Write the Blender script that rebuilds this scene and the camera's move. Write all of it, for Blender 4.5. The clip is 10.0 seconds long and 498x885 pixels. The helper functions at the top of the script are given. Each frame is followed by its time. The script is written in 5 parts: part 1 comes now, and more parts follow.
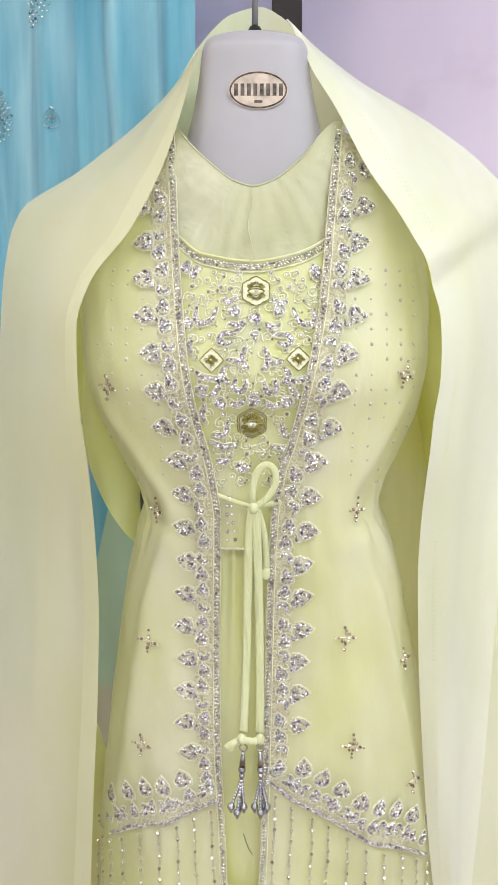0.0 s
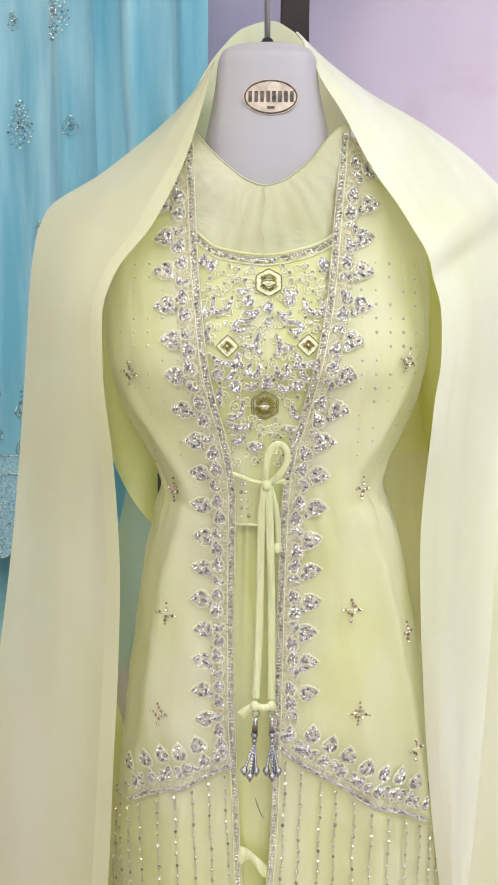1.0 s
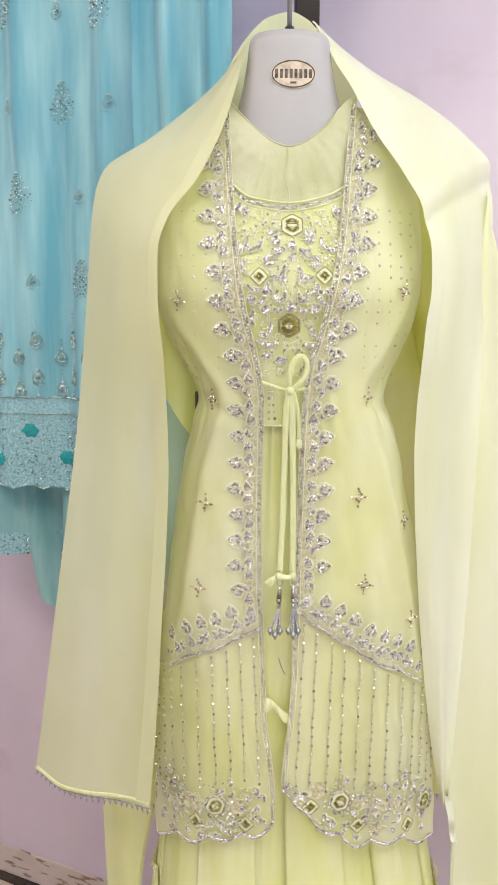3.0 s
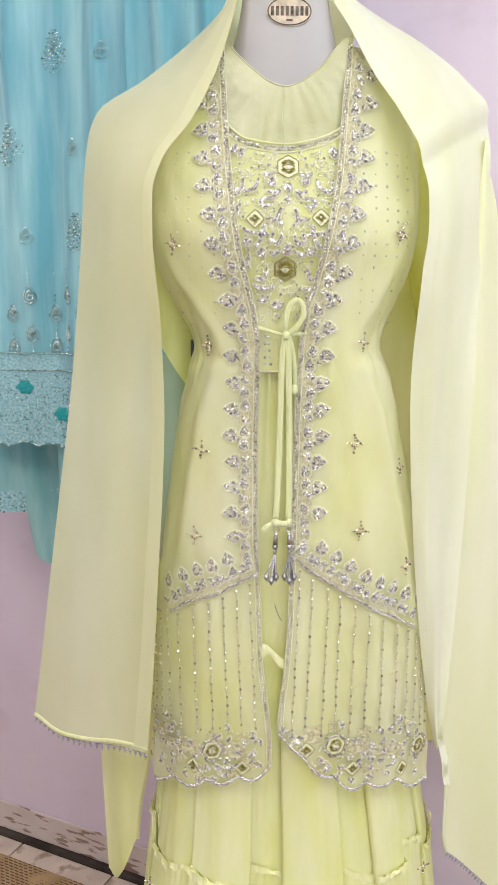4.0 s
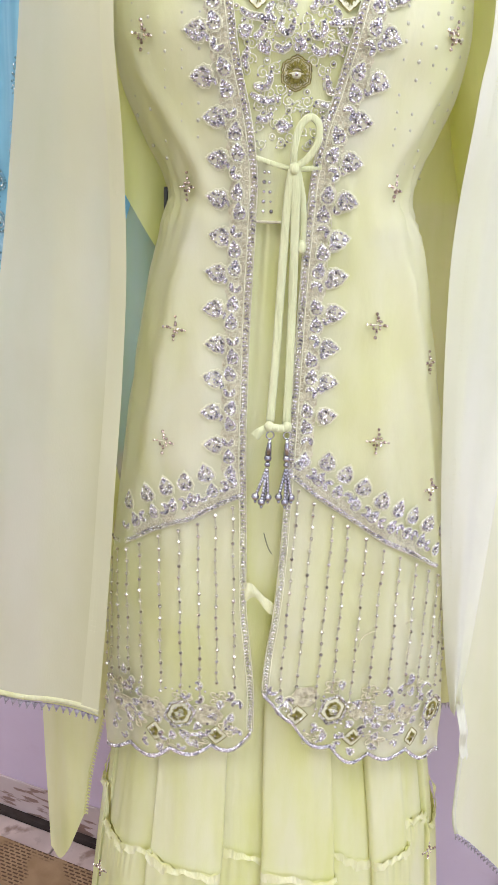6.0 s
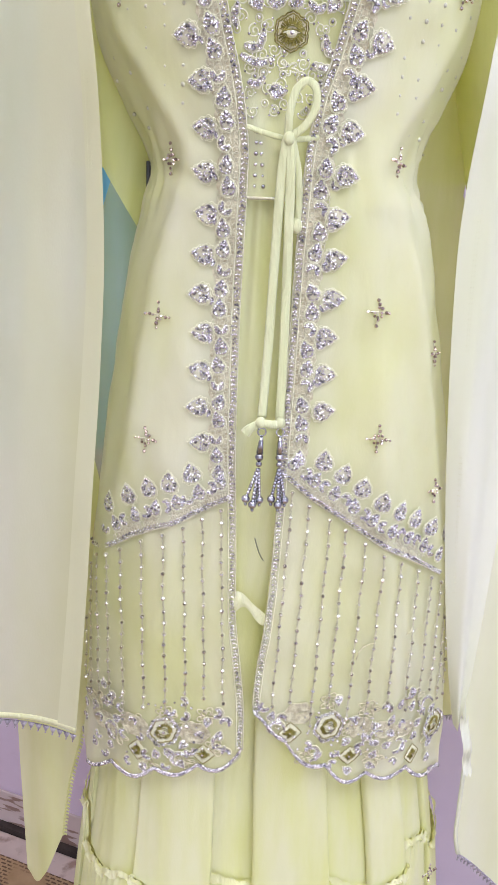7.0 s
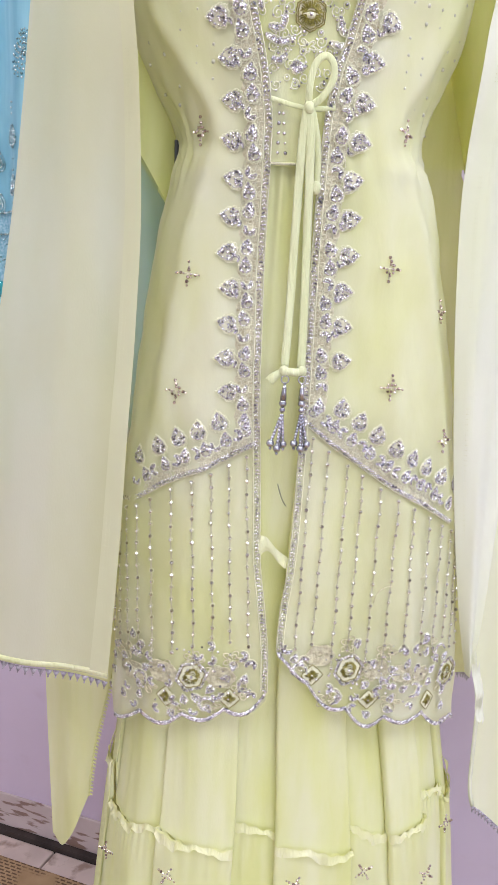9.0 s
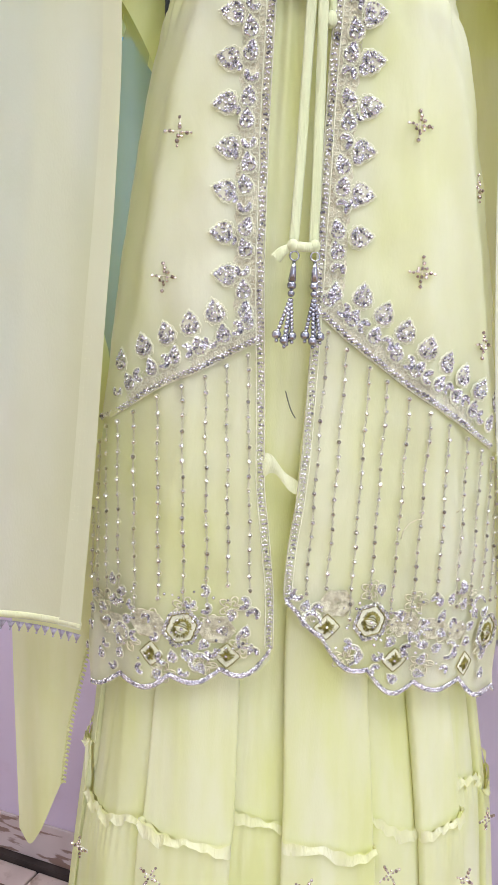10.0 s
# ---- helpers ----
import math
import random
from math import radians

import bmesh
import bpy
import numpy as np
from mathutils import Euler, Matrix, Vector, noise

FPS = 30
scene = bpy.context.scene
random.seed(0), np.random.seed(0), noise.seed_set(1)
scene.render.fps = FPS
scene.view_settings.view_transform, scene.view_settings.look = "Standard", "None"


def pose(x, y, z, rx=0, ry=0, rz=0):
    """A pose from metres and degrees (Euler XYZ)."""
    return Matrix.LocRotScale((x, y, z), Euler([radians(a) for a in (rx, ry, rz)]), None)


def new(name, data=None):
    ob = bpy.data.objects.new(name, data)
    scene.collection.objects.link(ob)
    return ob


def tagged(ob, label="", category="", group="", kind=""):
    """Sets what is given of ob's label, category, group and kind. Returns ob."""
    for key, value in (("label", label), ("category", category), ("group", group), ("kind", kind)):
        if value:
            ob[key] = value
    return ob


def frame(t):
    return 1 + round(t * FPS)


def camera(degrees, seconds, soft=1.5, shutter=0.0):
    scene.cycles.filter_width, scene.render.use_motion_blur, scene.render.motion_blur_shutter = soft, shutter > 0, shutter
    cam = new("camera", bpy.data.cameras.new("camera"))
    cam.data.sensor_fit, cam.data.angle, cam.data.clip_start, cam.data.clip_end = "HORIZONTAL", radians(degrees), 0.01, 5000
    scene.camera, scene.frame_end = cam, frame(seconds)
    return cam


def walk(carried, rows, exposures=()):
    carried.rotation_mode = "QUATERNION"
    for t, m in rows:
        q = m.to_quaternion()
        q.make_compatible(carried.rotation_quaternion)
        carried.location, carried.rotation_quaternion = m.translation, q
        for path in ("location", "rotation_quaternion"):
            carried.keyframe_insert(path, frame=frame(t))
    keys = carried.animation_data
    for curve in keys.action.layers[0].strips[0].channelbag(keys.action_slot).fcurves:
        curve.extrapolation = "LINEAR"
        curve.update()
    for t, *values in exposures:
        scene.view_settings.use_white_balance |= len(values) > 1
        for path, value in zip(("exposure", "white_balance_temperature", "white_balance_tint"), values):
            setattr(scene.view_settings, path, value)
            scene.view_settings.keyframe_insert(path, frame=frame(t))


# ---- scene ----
cam = camera(36.5, 10.0, soft=1.0)
METRES, EYE, TILT, LEAN, TURN = 1.05, 1.60, -8.0, 0.0, 0.0
ROWS = [
    (0.0, 0.0, 0.0, 0.0, 0.0, 0.0, -0.0),
    (0.5, 0.0002, -0.0194, -0.0062, -0.01, 0.19, -0.04),
    (1.0, -0.0125, -0.0492, -0.0302, 0.04, 0.88, -0.02),
    (1.5, -0.0262, -0.1217, -0.0484, -0.08, 0.69, 0.23),
    (2.0, -0.0411, -0.1968, -0.0653, -0.21, 0.39, 0.58),
    (2.5, -0.0527, -0.217, -0.1025, -0.47, 0.74, 0.22),
    (4.0, -0.0595, -0.2206, -0.1682, -1.11, -1.48, 0.21),
    (4.5, -0.0586, -0.1625, -0.1903, -1.66, -2.48, -0.09),
    (5.0, -0.0604, -0.0972, -0.219, -2.06, -3.48, -0.84),
    (6.5, -0.0722, 0.0483, -0.2491, -3.63, -5.48, -1.69),
    (7.0, -0.0667, 0.0722, -0.2498, -3.96, -5.53, -1.69),
    (7.5, -0.0718, 0.0841, -0.2603, -4.18, -4.5, -1.57),
    (8.0, -0.0833, 0.0764, -0.2889, -4.49, -3.24, -1.37),
    (8.5, -0.0997, 0.046, -0.3322, -4.97, -2.57, -1.18),
    (9.0, -0.1048, 0.0139, -0.3412, -4.9, -2.17, -1.08),
    (9.5, -0.1093, 0.0083, -0.4054, -4.7, -1.99, -0.99),
    (10.0, -0.0852, 0.1431, -0.4658, -4.22, 0.47, -1.22),
]
walk(cam, [(t, pose(0, 0, EYE, TILT, LEAN, TURN) @ pose(METRES * x, METRES * y, METRES * z, 90 + pitch, roll, yaw)) for t, x, y, z, yaw, pitch, roll in ROWS],
     exposures=[(0.0, -0.20, 6500, 4), (1.0, -0.20, 6600, 4), (2.0, -0.17, 6850, 1), (2.7, -0.13, 7000, 2), (4.0, -0.13, 6850, 2), (5.0, -0.08, 6500, 5), (6.5, -0.07, 5950, 13), (7.5, -0.06, 5900, 14), (9.0, -0.05, 6000, 12), (10.0, 0.02, 5950, 10)])

# ---- world and light ----
world = bpy.data.worlds.new("world")
scene.world = world
world.use_nodes = True
world.node_tree.nodes["Background"].inputs["Color"].default_value = (0.9, 0.9, 1.0, 1)
world.node_tree.nodes["Background"].inputs["Strength"].default_value = 0.02


def area_lamp(x, y, z, sx, sy, watts, colour):
    data = bpy.data.lights.new("area_lamp", "AREA")
    data.shape, data.size, data.size_y, data.energy, data.color = "RECTANGLE", sx, sy, watts, colour
    ob = new("area_lamp", data)
    ob.location = (x, y, z)
    return ob


LAMPS = [(-0.25, -0.75, 1.2, 0.6), (1.0, -0.2, 0.6, 1.2), (-1.3, 0.2, 0.6, 1.2)]
CEIL = 2.85
area_lamp(-0.25, -0.75, CEIL - 0.05, 1.2, 0.6, 15, (1.0, 0.94, 0.87))
area_lamp(1.0, -0.2, CEIL - 0.05, 0.6, 1.2, 21, (0.80, 0.88, 1.0))
area_lamp(-1.3, 0.2, CEIL - 0.05, 0.6, 1.2, 12, (1.0, 0.90, 0.81))
# added cool fill light from behind the camera, with no seen source
front_fill = area_lamp(0.7, -2.2, 1.25, 2.2, 2.2, 44, (0.93, 0.96, 1.0))
front_fill.rotation_euler = (radians(90), 0, 0)


# ---- materials ----
def mat(name):
    m = bpy.data.materials.new(name)
    m.use_nodes = True
    return m, m.node_tree.nodes, m.node_tree.links, m.node_tree.nodes["Principled BSDF"]


def varied(nodes, links, c1, c2, scale, detail=4.0, stretch=(1, 1, 1), lo=0.35, hi=0.65):
    """A colour that goes from c1 to c2 by noise in object space."""
    tc = nodes.new("ShaderNodeTexCoord")
    mp = nodes.new("ShaderNodeMapping")
    mp.inputs["Scale"].default_value = stretch
    links.new(tc.outputs["Object"], mp.inputs["Vector"])
    n = nodes.new("ShaderNodeTexNoise")
    n.inputs["Scale"].default_value, n.inputs["Detail"].default_value = scale, detail
    links.new(mp.outputs["Vector"], n.inputs["Vector"])
    r = nodes.new("ShaderNodeValToRGB")
    r.color_ramp.elements[0].position, r.color_ramp.elements[1].position = lo, hi
    r.color_ramp.elements[0].color, r.color_ramp.elements[1].color = (*c1, 1), (*c2, 1)
    links.new(n.outputs["Fac"], r.inputs["Fac"])
    return r.outputs["Color"], n.outputs["Fac"], mp.outputs["Vector"]


def bumped(nodes, links, vector, bsdf, scale, strength, distance=0.001):
    n = nodes.new("ShaderNodeTexNoise")
    n.inputs["Scale"].default_value, n.inputs["Detail"].default_value = scale, 3
    links.new(vector, n.inputs["Vector"])
    b = nodes.new("ShaderNodeBump")
    b.inputs["Strength"].default_value, b.inputs["Distance"].default_value = strength, distance
    links.new(n.outputs["Fac"], b.inputs["Height"])
    links.new(b.outputs["Normal"], bsdf.inputs["Normal"])
    return b


def cloth(name, c1, c2, sheer=0.1, through_light=0.35, rough=0.8, scale=9.0, stretch=(3, 3, 0.6), crease=5.0, veil=0.85):
    """A light woven cloth: it scatters, lets light through and is a little see-through."""
    m, nodes, links, p = mat(name)
    colour, _, vec = varied(nodes, links, c1, c2, scale, 5, stretch)
    links.new(colour, p.inputs["Base Color"])
    p.inputs["Roughness"].default_value = rough
    p.inputs["Sheen Weight"].default_value = 0.25
    p.inputs["Specular IOR Level"].default_value = 0.25
    b = bumped(nodes, links, vec, p, 320, 0.25, 0.0006)
    soft = nodes.new("ShaderNodeTexNoise")
    soft.inputs["Scale"].default_value, soft.inputs["Detail"].default_value, soft.inputs["Distortion"].default_value = crease, 3, 0.6
    links.new(vec, soft.inputs["Vector"])
    b2 = nodes.new("ShaderNodeBump")
    b2.inputs["Strength"].default_value, b2.inputs["Distance"].default_value = 0.5, 0.010
    links.new(soft.outputs["Fac"], b2.inputs["Height"])
    links.new(b2.outputs["Normal"], b.inputs["Normal"])
    tr = nodes.new("ShaderNodeBsdfTranslucent")
    deep = nodes.new("ShaderNodeGamma")
    deep.inputs["Gamma"].default_value = 2.4
    links.new(colour, deep.inputs["Color"])
    links.new(deep.outputs["Color"], tr.inputs["Color"])
    links.new(b.outputs["Normal"], tr.inputs["Normal"])
    mix = nodes.new("ShaderNodeMixShader")
    mix.inputs[0].default_value = through_light
    links.new(p.outputs[0], mix.inputs[1])
    links.new(tr.outputs[0], mix.inputs[2])
    clear = nodes.new("ShaderNodeBsdfTransparent")
    clear.inputs["Color"].default_value = (*[1 - veil + veil * c for c in c2], 1)
    mix2 = nodes.new("ShaderNodeMixShader")
    mix2.inputs[0].default_value = sheer
    links.new(mix.outputs[0], mix2.inputs[1])
    links.new(clear.outputs[0], mix2.inputs[2])
    links.new(mix2.outputs[0], nodes["Material Output"].inputs["Surface"])
    return m


def plain(name, c1, c2, rough=0.6, metal=0.0, scale=12.0, bump=0.15, bump_scale=120, stretch=(1, 1, 1), spec=0.5):
    m, nodes, links, p = mat(name)
    colour, _, vec = varied(nodes, links, c1, c2, scale, 5, stretch)
    links.new(colour, p.inputs["Base Color"])
    p.inputs["Roughness"].default_value, p.inputs["Metallic"].default_value = rough, metal
    p.inputs["Specular IOR Level"].default_value = spec
    bumped(nodes, links, vec, p, bump_scale, bump)
    return m


def glitter(name, dark, mid, light, rough=0.16):
    """Silver stones: every stone its own shade."""
    m, nodes, links, p = mat(name)
    g = nodes.new("ShaderNodeNewGeometry")
    r = nodes.new("ShaderNodeValToRGB")
    r.color_ramp.elements[0].color, r.color_ramp.elements[1].color = (*dark, 1), (*light, 1)
    e = r.color_ramp.elements.new(0.45)
    e.color = (*mid, 1)
    links.new(g.outputs["Random Per Island"], r.inputs["Fac"])
    links.new(r.outputs["Color"], p.inputs["Base Color"])
    p.inputs["Metallic"].default_value, p.inputs["Roughness"].default_value = 0.9, rough
    return m


YELLOW = cloth("pale_yellow_georgette", (0.88, 0.885, 0.50), (0.95, 0.935, 0.76), 0.22, 0.32, scale=5.5, stretch=(1.6, 1.6, 0.7), crease=9)
YELLOW_IN = cloth("lemon_lining", (0.87, 0.88, 0.42), (0.92, 0.915, 0.61), 0.05, 0.26)
# Brighter scarf cloth: the light missing on nape and side fall is coloured in.
CHIFFON_LIFTED = cloth("light_lifted_chiffon", (0.92, 0.94, 0.66), (0.96, 0.96, 0.80), 0.08, 0.36, scale=3.5, crease=2.5)
RUFFLE = cloth("lemon_ruffle", (0.93, 0.93, 0.60), (0.96, 0.95, 0.74), 0.05, 0.40, crease=30)
YELLOW_NET = cloth("pale_yellow_net", (0.66, 0.66, 0.41), (0.78, 0.77, 0.56), 0.14, 0.22, rough=0.5, scale=14, stretch=(1, 1, 1), crease=22)
# The scarf's left fall, darker than the right: dimmer light is in its colour.
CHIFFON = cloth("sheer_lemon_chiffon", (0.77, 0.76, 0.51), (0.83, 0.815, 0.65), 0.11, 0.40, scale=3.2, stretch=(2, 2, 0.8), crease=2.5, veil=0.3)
# Same georgette in brighter yellow: glow from light behind is in the colour.
BACKLIT = cloth("backlit_single_georgette", (0.90, 0.91, 0.48), (0.94, 0.94, 0.60), 0.15, 0.42)
VEIL = cloth("thin_single_layer", (0.90, 0.91, 0.58), (0.94, 0.94, 0.68), 0.50, 0.50, veil=0.35)
# Paler, doubled scarf cloth; the cool light from the right is in its colour.
DOUBLE_LIT = cloth("lit_double_chiffon", (0.88, 0.89, 0.71), (0.93, 0.93, 0.84), 0.10, 0.34, scale=3.5, crease=2.5)
LACE = plain("silver_lace_thread", (0.34, 0.30, 0.36), (0.56, 0.52, 0.60), 0.45, 0.3, 200, 0.6, 600)
RIBBON = cloth("lemon_ribbon", (0.80, 0.82, 0.48), (0.86, 0.87, 0.58), 0.0, 0.25, crease=30)
FAINT = plain("veiled_bead", (0.50, 0.48, 0.38), (0.64, 0.62, 0.50), 0.9, 0, 90, 0.2, spec=0.1)
HEMBAND = cloth("turned_chiffon_edge", (0.83, 0.82, 0.58), (0.88, 0.87, 0.68), 0.15, 0.36, scale=4, crease=2.5)
TAN = plain("tan_thread", (0.46, 0.42, 0.32), (0.66, 0.61, 0.48), 0.7, 0, 260, 0.8, 900)
THREAD = plain("cream_thread", (0.58, 0.54, 0.38), (0.80, 0.77, 0.58), 0.7, 0, 260, 0.8, 900)
BAND = plain("beige_embroidery", (0.54, 0.48, 0.31), (0.80, 0.75, 0.54), 0.75, 0, 190, 1.0, 700)
OLIVE = plain("olive_thread", (0.13, 0.11, 0.015), (0.36, 0.31, 0.06), 0.6, 0, 300, 0.8, 900)
IVORY = plain("ivory_thread", (0.74, 0.72, 0.50), (0.88, 0.86, 0.66), 0.6, 0, 160, 0.6, 900)
STONE = glitter("silver_stones", (0.20, 0.19, 0.22), (0.72, 0.69, 0.73), (1.0, 0.99, 1.0), 0.12)
BEADS = glitter("strand_beads", (0.26, 0.23, 0.19), (0.60, 0.56, 0.52), (0.96, 0.94, 0.90), 0.16)
PINKSTONE = glitter("rose_brown_stones", (0.22, 0.15, 0.13), (0.52, 0.42, 0.38), (0.95, 0.86, 0.80), 0.18)
TEALSTONE = glitter("teal_silver_stones", (0.14, 0.24, 0.26), (0.50, 0.64, 0.66), (0.92, 1.0, 1.0), 0.14)
# Cloth of the inner layer added to reflect light.
BOUNCE = cloth("lemon_reflector", (0.84, 0.85, 0.52), (0.90, 0.90, 0.62), 0.0, 0.08)
GOLDSTONE = glitter("antique_gold_stones", (0.16, 0.13, 0.04), (0.52, 0.46, 0.20), (0.95, 0.92, 0.70), 0.22)
SILVER = plain("polished_silver", (0.36, 0.36, 0.40), (0.58, 0.58, 0.62), 0.18, 1.0, 40, 0.02)
FORM = plain("white_plastic", (0.36, 0.34, 0.37), (0.44, 0.42, 0.45), 0.35, 0, 6, 0.03, 60)
STEEL = plain("dull_steel", (0.30, 0.30, 0.32), (0.45, 0.45, 0.47), 0.3, 1.0, 30, 0.05)
DARK = plain("dark_brown_paint", (0.012, 0.008, 0.009), (0.028, 0.018, 0.019), 0.75, 0, 14, 0.1)
BLACK = plain("black_plastic", (0.010, 0.010, 0.010), (0.025, 0.025, 0.025), 0.4, 0, 30, 0.05)
LABEL = plain("worn_beige_sticker", (0.42, 0.34, 0.28), (0.66, 0.55, 0.46), 0.5, 0, 90, 0.1)
INK = plain("dark_ink", (0.03, 0.025, 0.02), (0.16, 0.13, 0.11), 0.6, 0, 160, 0.05)
TEAL = cloth("teal_georgette", (0.20, 0.54, 0.70), (0.45, 0.77, 0.87), 0.03, 0.3, rough=0.55, scale=7, stretch=(3, 3, 0.3))
TEAL_DEEP = plain("deep_teal_thread", (0.005, 0.24, 0.29), (0.02, 0.38, 0.43), 0.6, 0, 200, 0.6, 800)
TEAL_EMB = plain("silver_teal_embroidery", (0.18, 0.42, 0.53), (0.42, 0.62, 0.73), 0.5, 0.15, 230, 1.0, 500)
MINT = cloth("mint_chiffon", (0.27, 0.57, 0.64), (0.43, 0.70, 0.74), 0.06, 0.35, scale=8)


def wall_material():
    m, nodes, links, p = mat("lilac_wall_paint")
    c1, _, vec = varied(nodes, links, (0.67, 0.56, 0.72), (0.73, 0.62, 0.78), 3.0, 5)
    dirt, _, _ = varied(nodes, links, (0.62, 0.5, 0.48), (1, 1, 1), 5.5, 8, (1, 1, 1.6), 0.28, 0.42)
    mul = nodes.new("ShaderNodeMixRGB")
    mul.blend_type = "MULTIPLY"
    mul.inputs[0].default_value = 0.28
    links.new(c1, mul.inputs[1])
    links.new(dirt, mul.inputs[2])
    links.new(mul.outputs[0], p.inputs["Base Color"])
    p.inputs["Roughness"].default_value = 0.45
    bumped(nodes, links, vec, p, 60, 0.2)
    return m


WALL = wall_material()


def scuffed(name, base1, base2, mark, scale, lo, hi, stretch):
    m, nodes, links, p = mat(name)
    c1, _, vec = varied(nodes, links, base1, base2, 9, 5)
    _, fac, _ = varied(nodes, links, mark, base1, scale, 9, stretch)
    r = nodes.new("ShaderNodeValToRGB")
    r.color_ramp.elements[0].position, r.color_ramp.elements[1].position = lo, hi
    links.new(fac, r.inputs["Fac"])
    mix = nodes.new("ShaderNodeMixRGB")
    links.new(r.outputs["Color"], mix.inputs[0])
    links.new(c1, mix.inputs[1])
    mix.inputs[2].default_value = (*mark, 1)
    links.new(mix.outputs[0], p.inputs["Base Color"])
    p.inputs["Roughness"].default_value = 0.4
    bumped(nodes, links, vec, p, 80, 0.2)
    return m


SKIRTING = scuffed("scuffed_skirting", (0.58, 0.48, 0.48), (0.66, 0.56, 0.56), (0.28, 0.18, 0.15), 24, 0.54, 0.60, (0.6, 1, 3.0))
TILE = scuffed("worn_floor_tile", (0.58, 0.47, 0.43), (0.70, 0.58, 0.53), (0.36, 0.25, 0.20), 17, 0.57, 0.68, (1, 1, 1))
GROUT = plain("dark_grout", (0.03, 0.02, 0.018), (0.07, 0.05, 0.045), 0.9)
PILLAR = scuffed("veined_grey_stone", (0.55, 0.48, 0.53), (0.66, 0.59, 0.64), (0.32, 0.24, 0.28), 6, 0.56, 0.66, (1, 1, 0.6))
CEILING = plain("white_ceiling_paint", (0.74, 0.74, 0.75), (0.80, 0.80, 0.80), 0.8)
ROOM = plain("white_room_paint", (0.50, 0.49, 0.52), (0.58, 0.57, 0.60), 0.7)


def mat_material():
    m, nodes, links, p = mat("woven_brown_mat")
    c1, _, vec = varied(nodes, links, (0.34, 0.22, 0.11), (0.44, 0.30, 0.16), 20, 5)
    w = nodes.new("ShaderNodeTexBrick")
    w.inputs["Scale"].default_value = 30
    w.inputs["Mortar Size"].default_value = 0.07
    w.inputs["Color1"].default_value = w.inputs["Color2"].default_value = (1, 1, 1, 1)
    w.inputs["Mortar"].default_value = (0, 0, 0, 1)
    links.new(vec, w.inputs["Vector"])
    patch, fac, _ = varied(nodes, links, (0, 0, 0), (1, 1, 1), 7, 2, (1, 1, 1), 0.46, 0.52)
    mul = nodes.new("ShaderNodeMath")
    mul.operation = "MULTIPLY"
    links.new(w.outputs["Color"], mul.inputs[0])
    links.new(patch, mul.inputs[1])
    mix = nodes.new("ShaderNodeMixRGB")
    links.new(mul.outputs[0], mix.inputs[0])
    links.new(c1, mix.inputs[1])
    mix.inputs[2].default_value = (0.13, 0.075, 0.04, 1)
    links.new(mix.outputs[0], p.inputs["Base Color"])
    p.inputs["Roughness"].default_value = 0.75
    bumped(nodes, links, vec, p, 240, 0.6)
    return m


MATTING = mat_material()
LAMP_GLOW, _n, _l, _p = mat("lamp_diffuser")
_p.inputs["Emission Color"].default_value = (1, 0.97, 0.94, 1)
_p.inputs["Emission Strength"].default_value = 4.0


# ---- building helpers ----
def obj(name, verts, faces, material, parent=None, label="", smooth=True):
    me = bpy.data.meshes.new(name)
    me.from_pydata([tuple(v) for v in verts], [], [tuple(f) for f in faces])
    me.materials.append(material)
    if smooth:
        me.polygons.foreach_set("use_smooth", [True] * len(me.polygons))
    me.update()
    ob = new(name, me)
    if parent is not None:
        ob.parent = parent
        ob.matrix_parent_inverse = parent.matrix_world.inverted()
    return tagged(ob, label, kind="stuff" if name in TINY else "")


TINY = {"ring_ground", "bead_scatter", "stone_scatter", "drop_column", "cuff_beading", "waist_beading", "lace_ground", "ring_stitching", "stitched_ground", "cream_stitching", "hem_stitching", "neck_beading", "stone_strand", "bead_fill"}


def part(name, bm, material, parent=None, label="", smooth=False):
    me = bpy.data.meshes.new(name)
    bm.to_mesh(me)
    bm.free()
    me.materials.append(material)
    if smooth:
        me.polygons.foreach_set("use_smooth", [True] * len(me.polygons))
    ob = new(name, me)
    if parent is not None:
        ob.parent = parent
    return tagged(ob, label)


def thing(name, label, category, group="", kind=""):
    return tagged(new(name), label, category, group, kind)


def spline(*pairs):
    """A smooth curve through pairs (s, value), with flat overshoot-free tangents."""
    pairs = sorted(pairs)
    xs, ys = np.array([p[0] for p in pairs], float), np.array([p[1] for p in pairs], float)
    d = np.diff(ys) / np.diff(xs)
    m = np.zeros(len(xs))
    m[0], m[-1] = d[0], d[-1]
    for i in range(1, len(xs) - 1):
        m[i] = 0 if d[i - 1] * d[i] <= 0 else 2 * d[i - 1] * d[i] / (d[i - 1] + d[i])

    def at(s):
        s = min(max(s, xs[0]), xs[-1])
        i = min(max(int(np.searchsorted(xs, s)) - 1, 0), len(xs) - 2)
        h = xs[i + 1] - xs[i]
        t = (s - xs[i]) / h
        return float((1 + 2 * t) * (1 - t) ** 2 * ys[i] + t * (1 - t) ** 2 * h * m[i] + t * t * (3 - 2 * t) * ys[i + 1] + t * t * (t - 1) * h * m[i + 1])
    return at


def sheet(f, nu, nv):
    """Vertices and faces of a grid f(u, v), both from 0 to 1."""
    verts = [f(i / nu, j / nv) for j in range(nv + 1) for i in range(nu + 1)]
    w = nu + 1
    faces = [(j * w + i, j * w + i + 1, (j + 1) * w + i + 1, (j + 1) * w + i) for j in range(nv) for i in range(nu)]
    return verts, faces


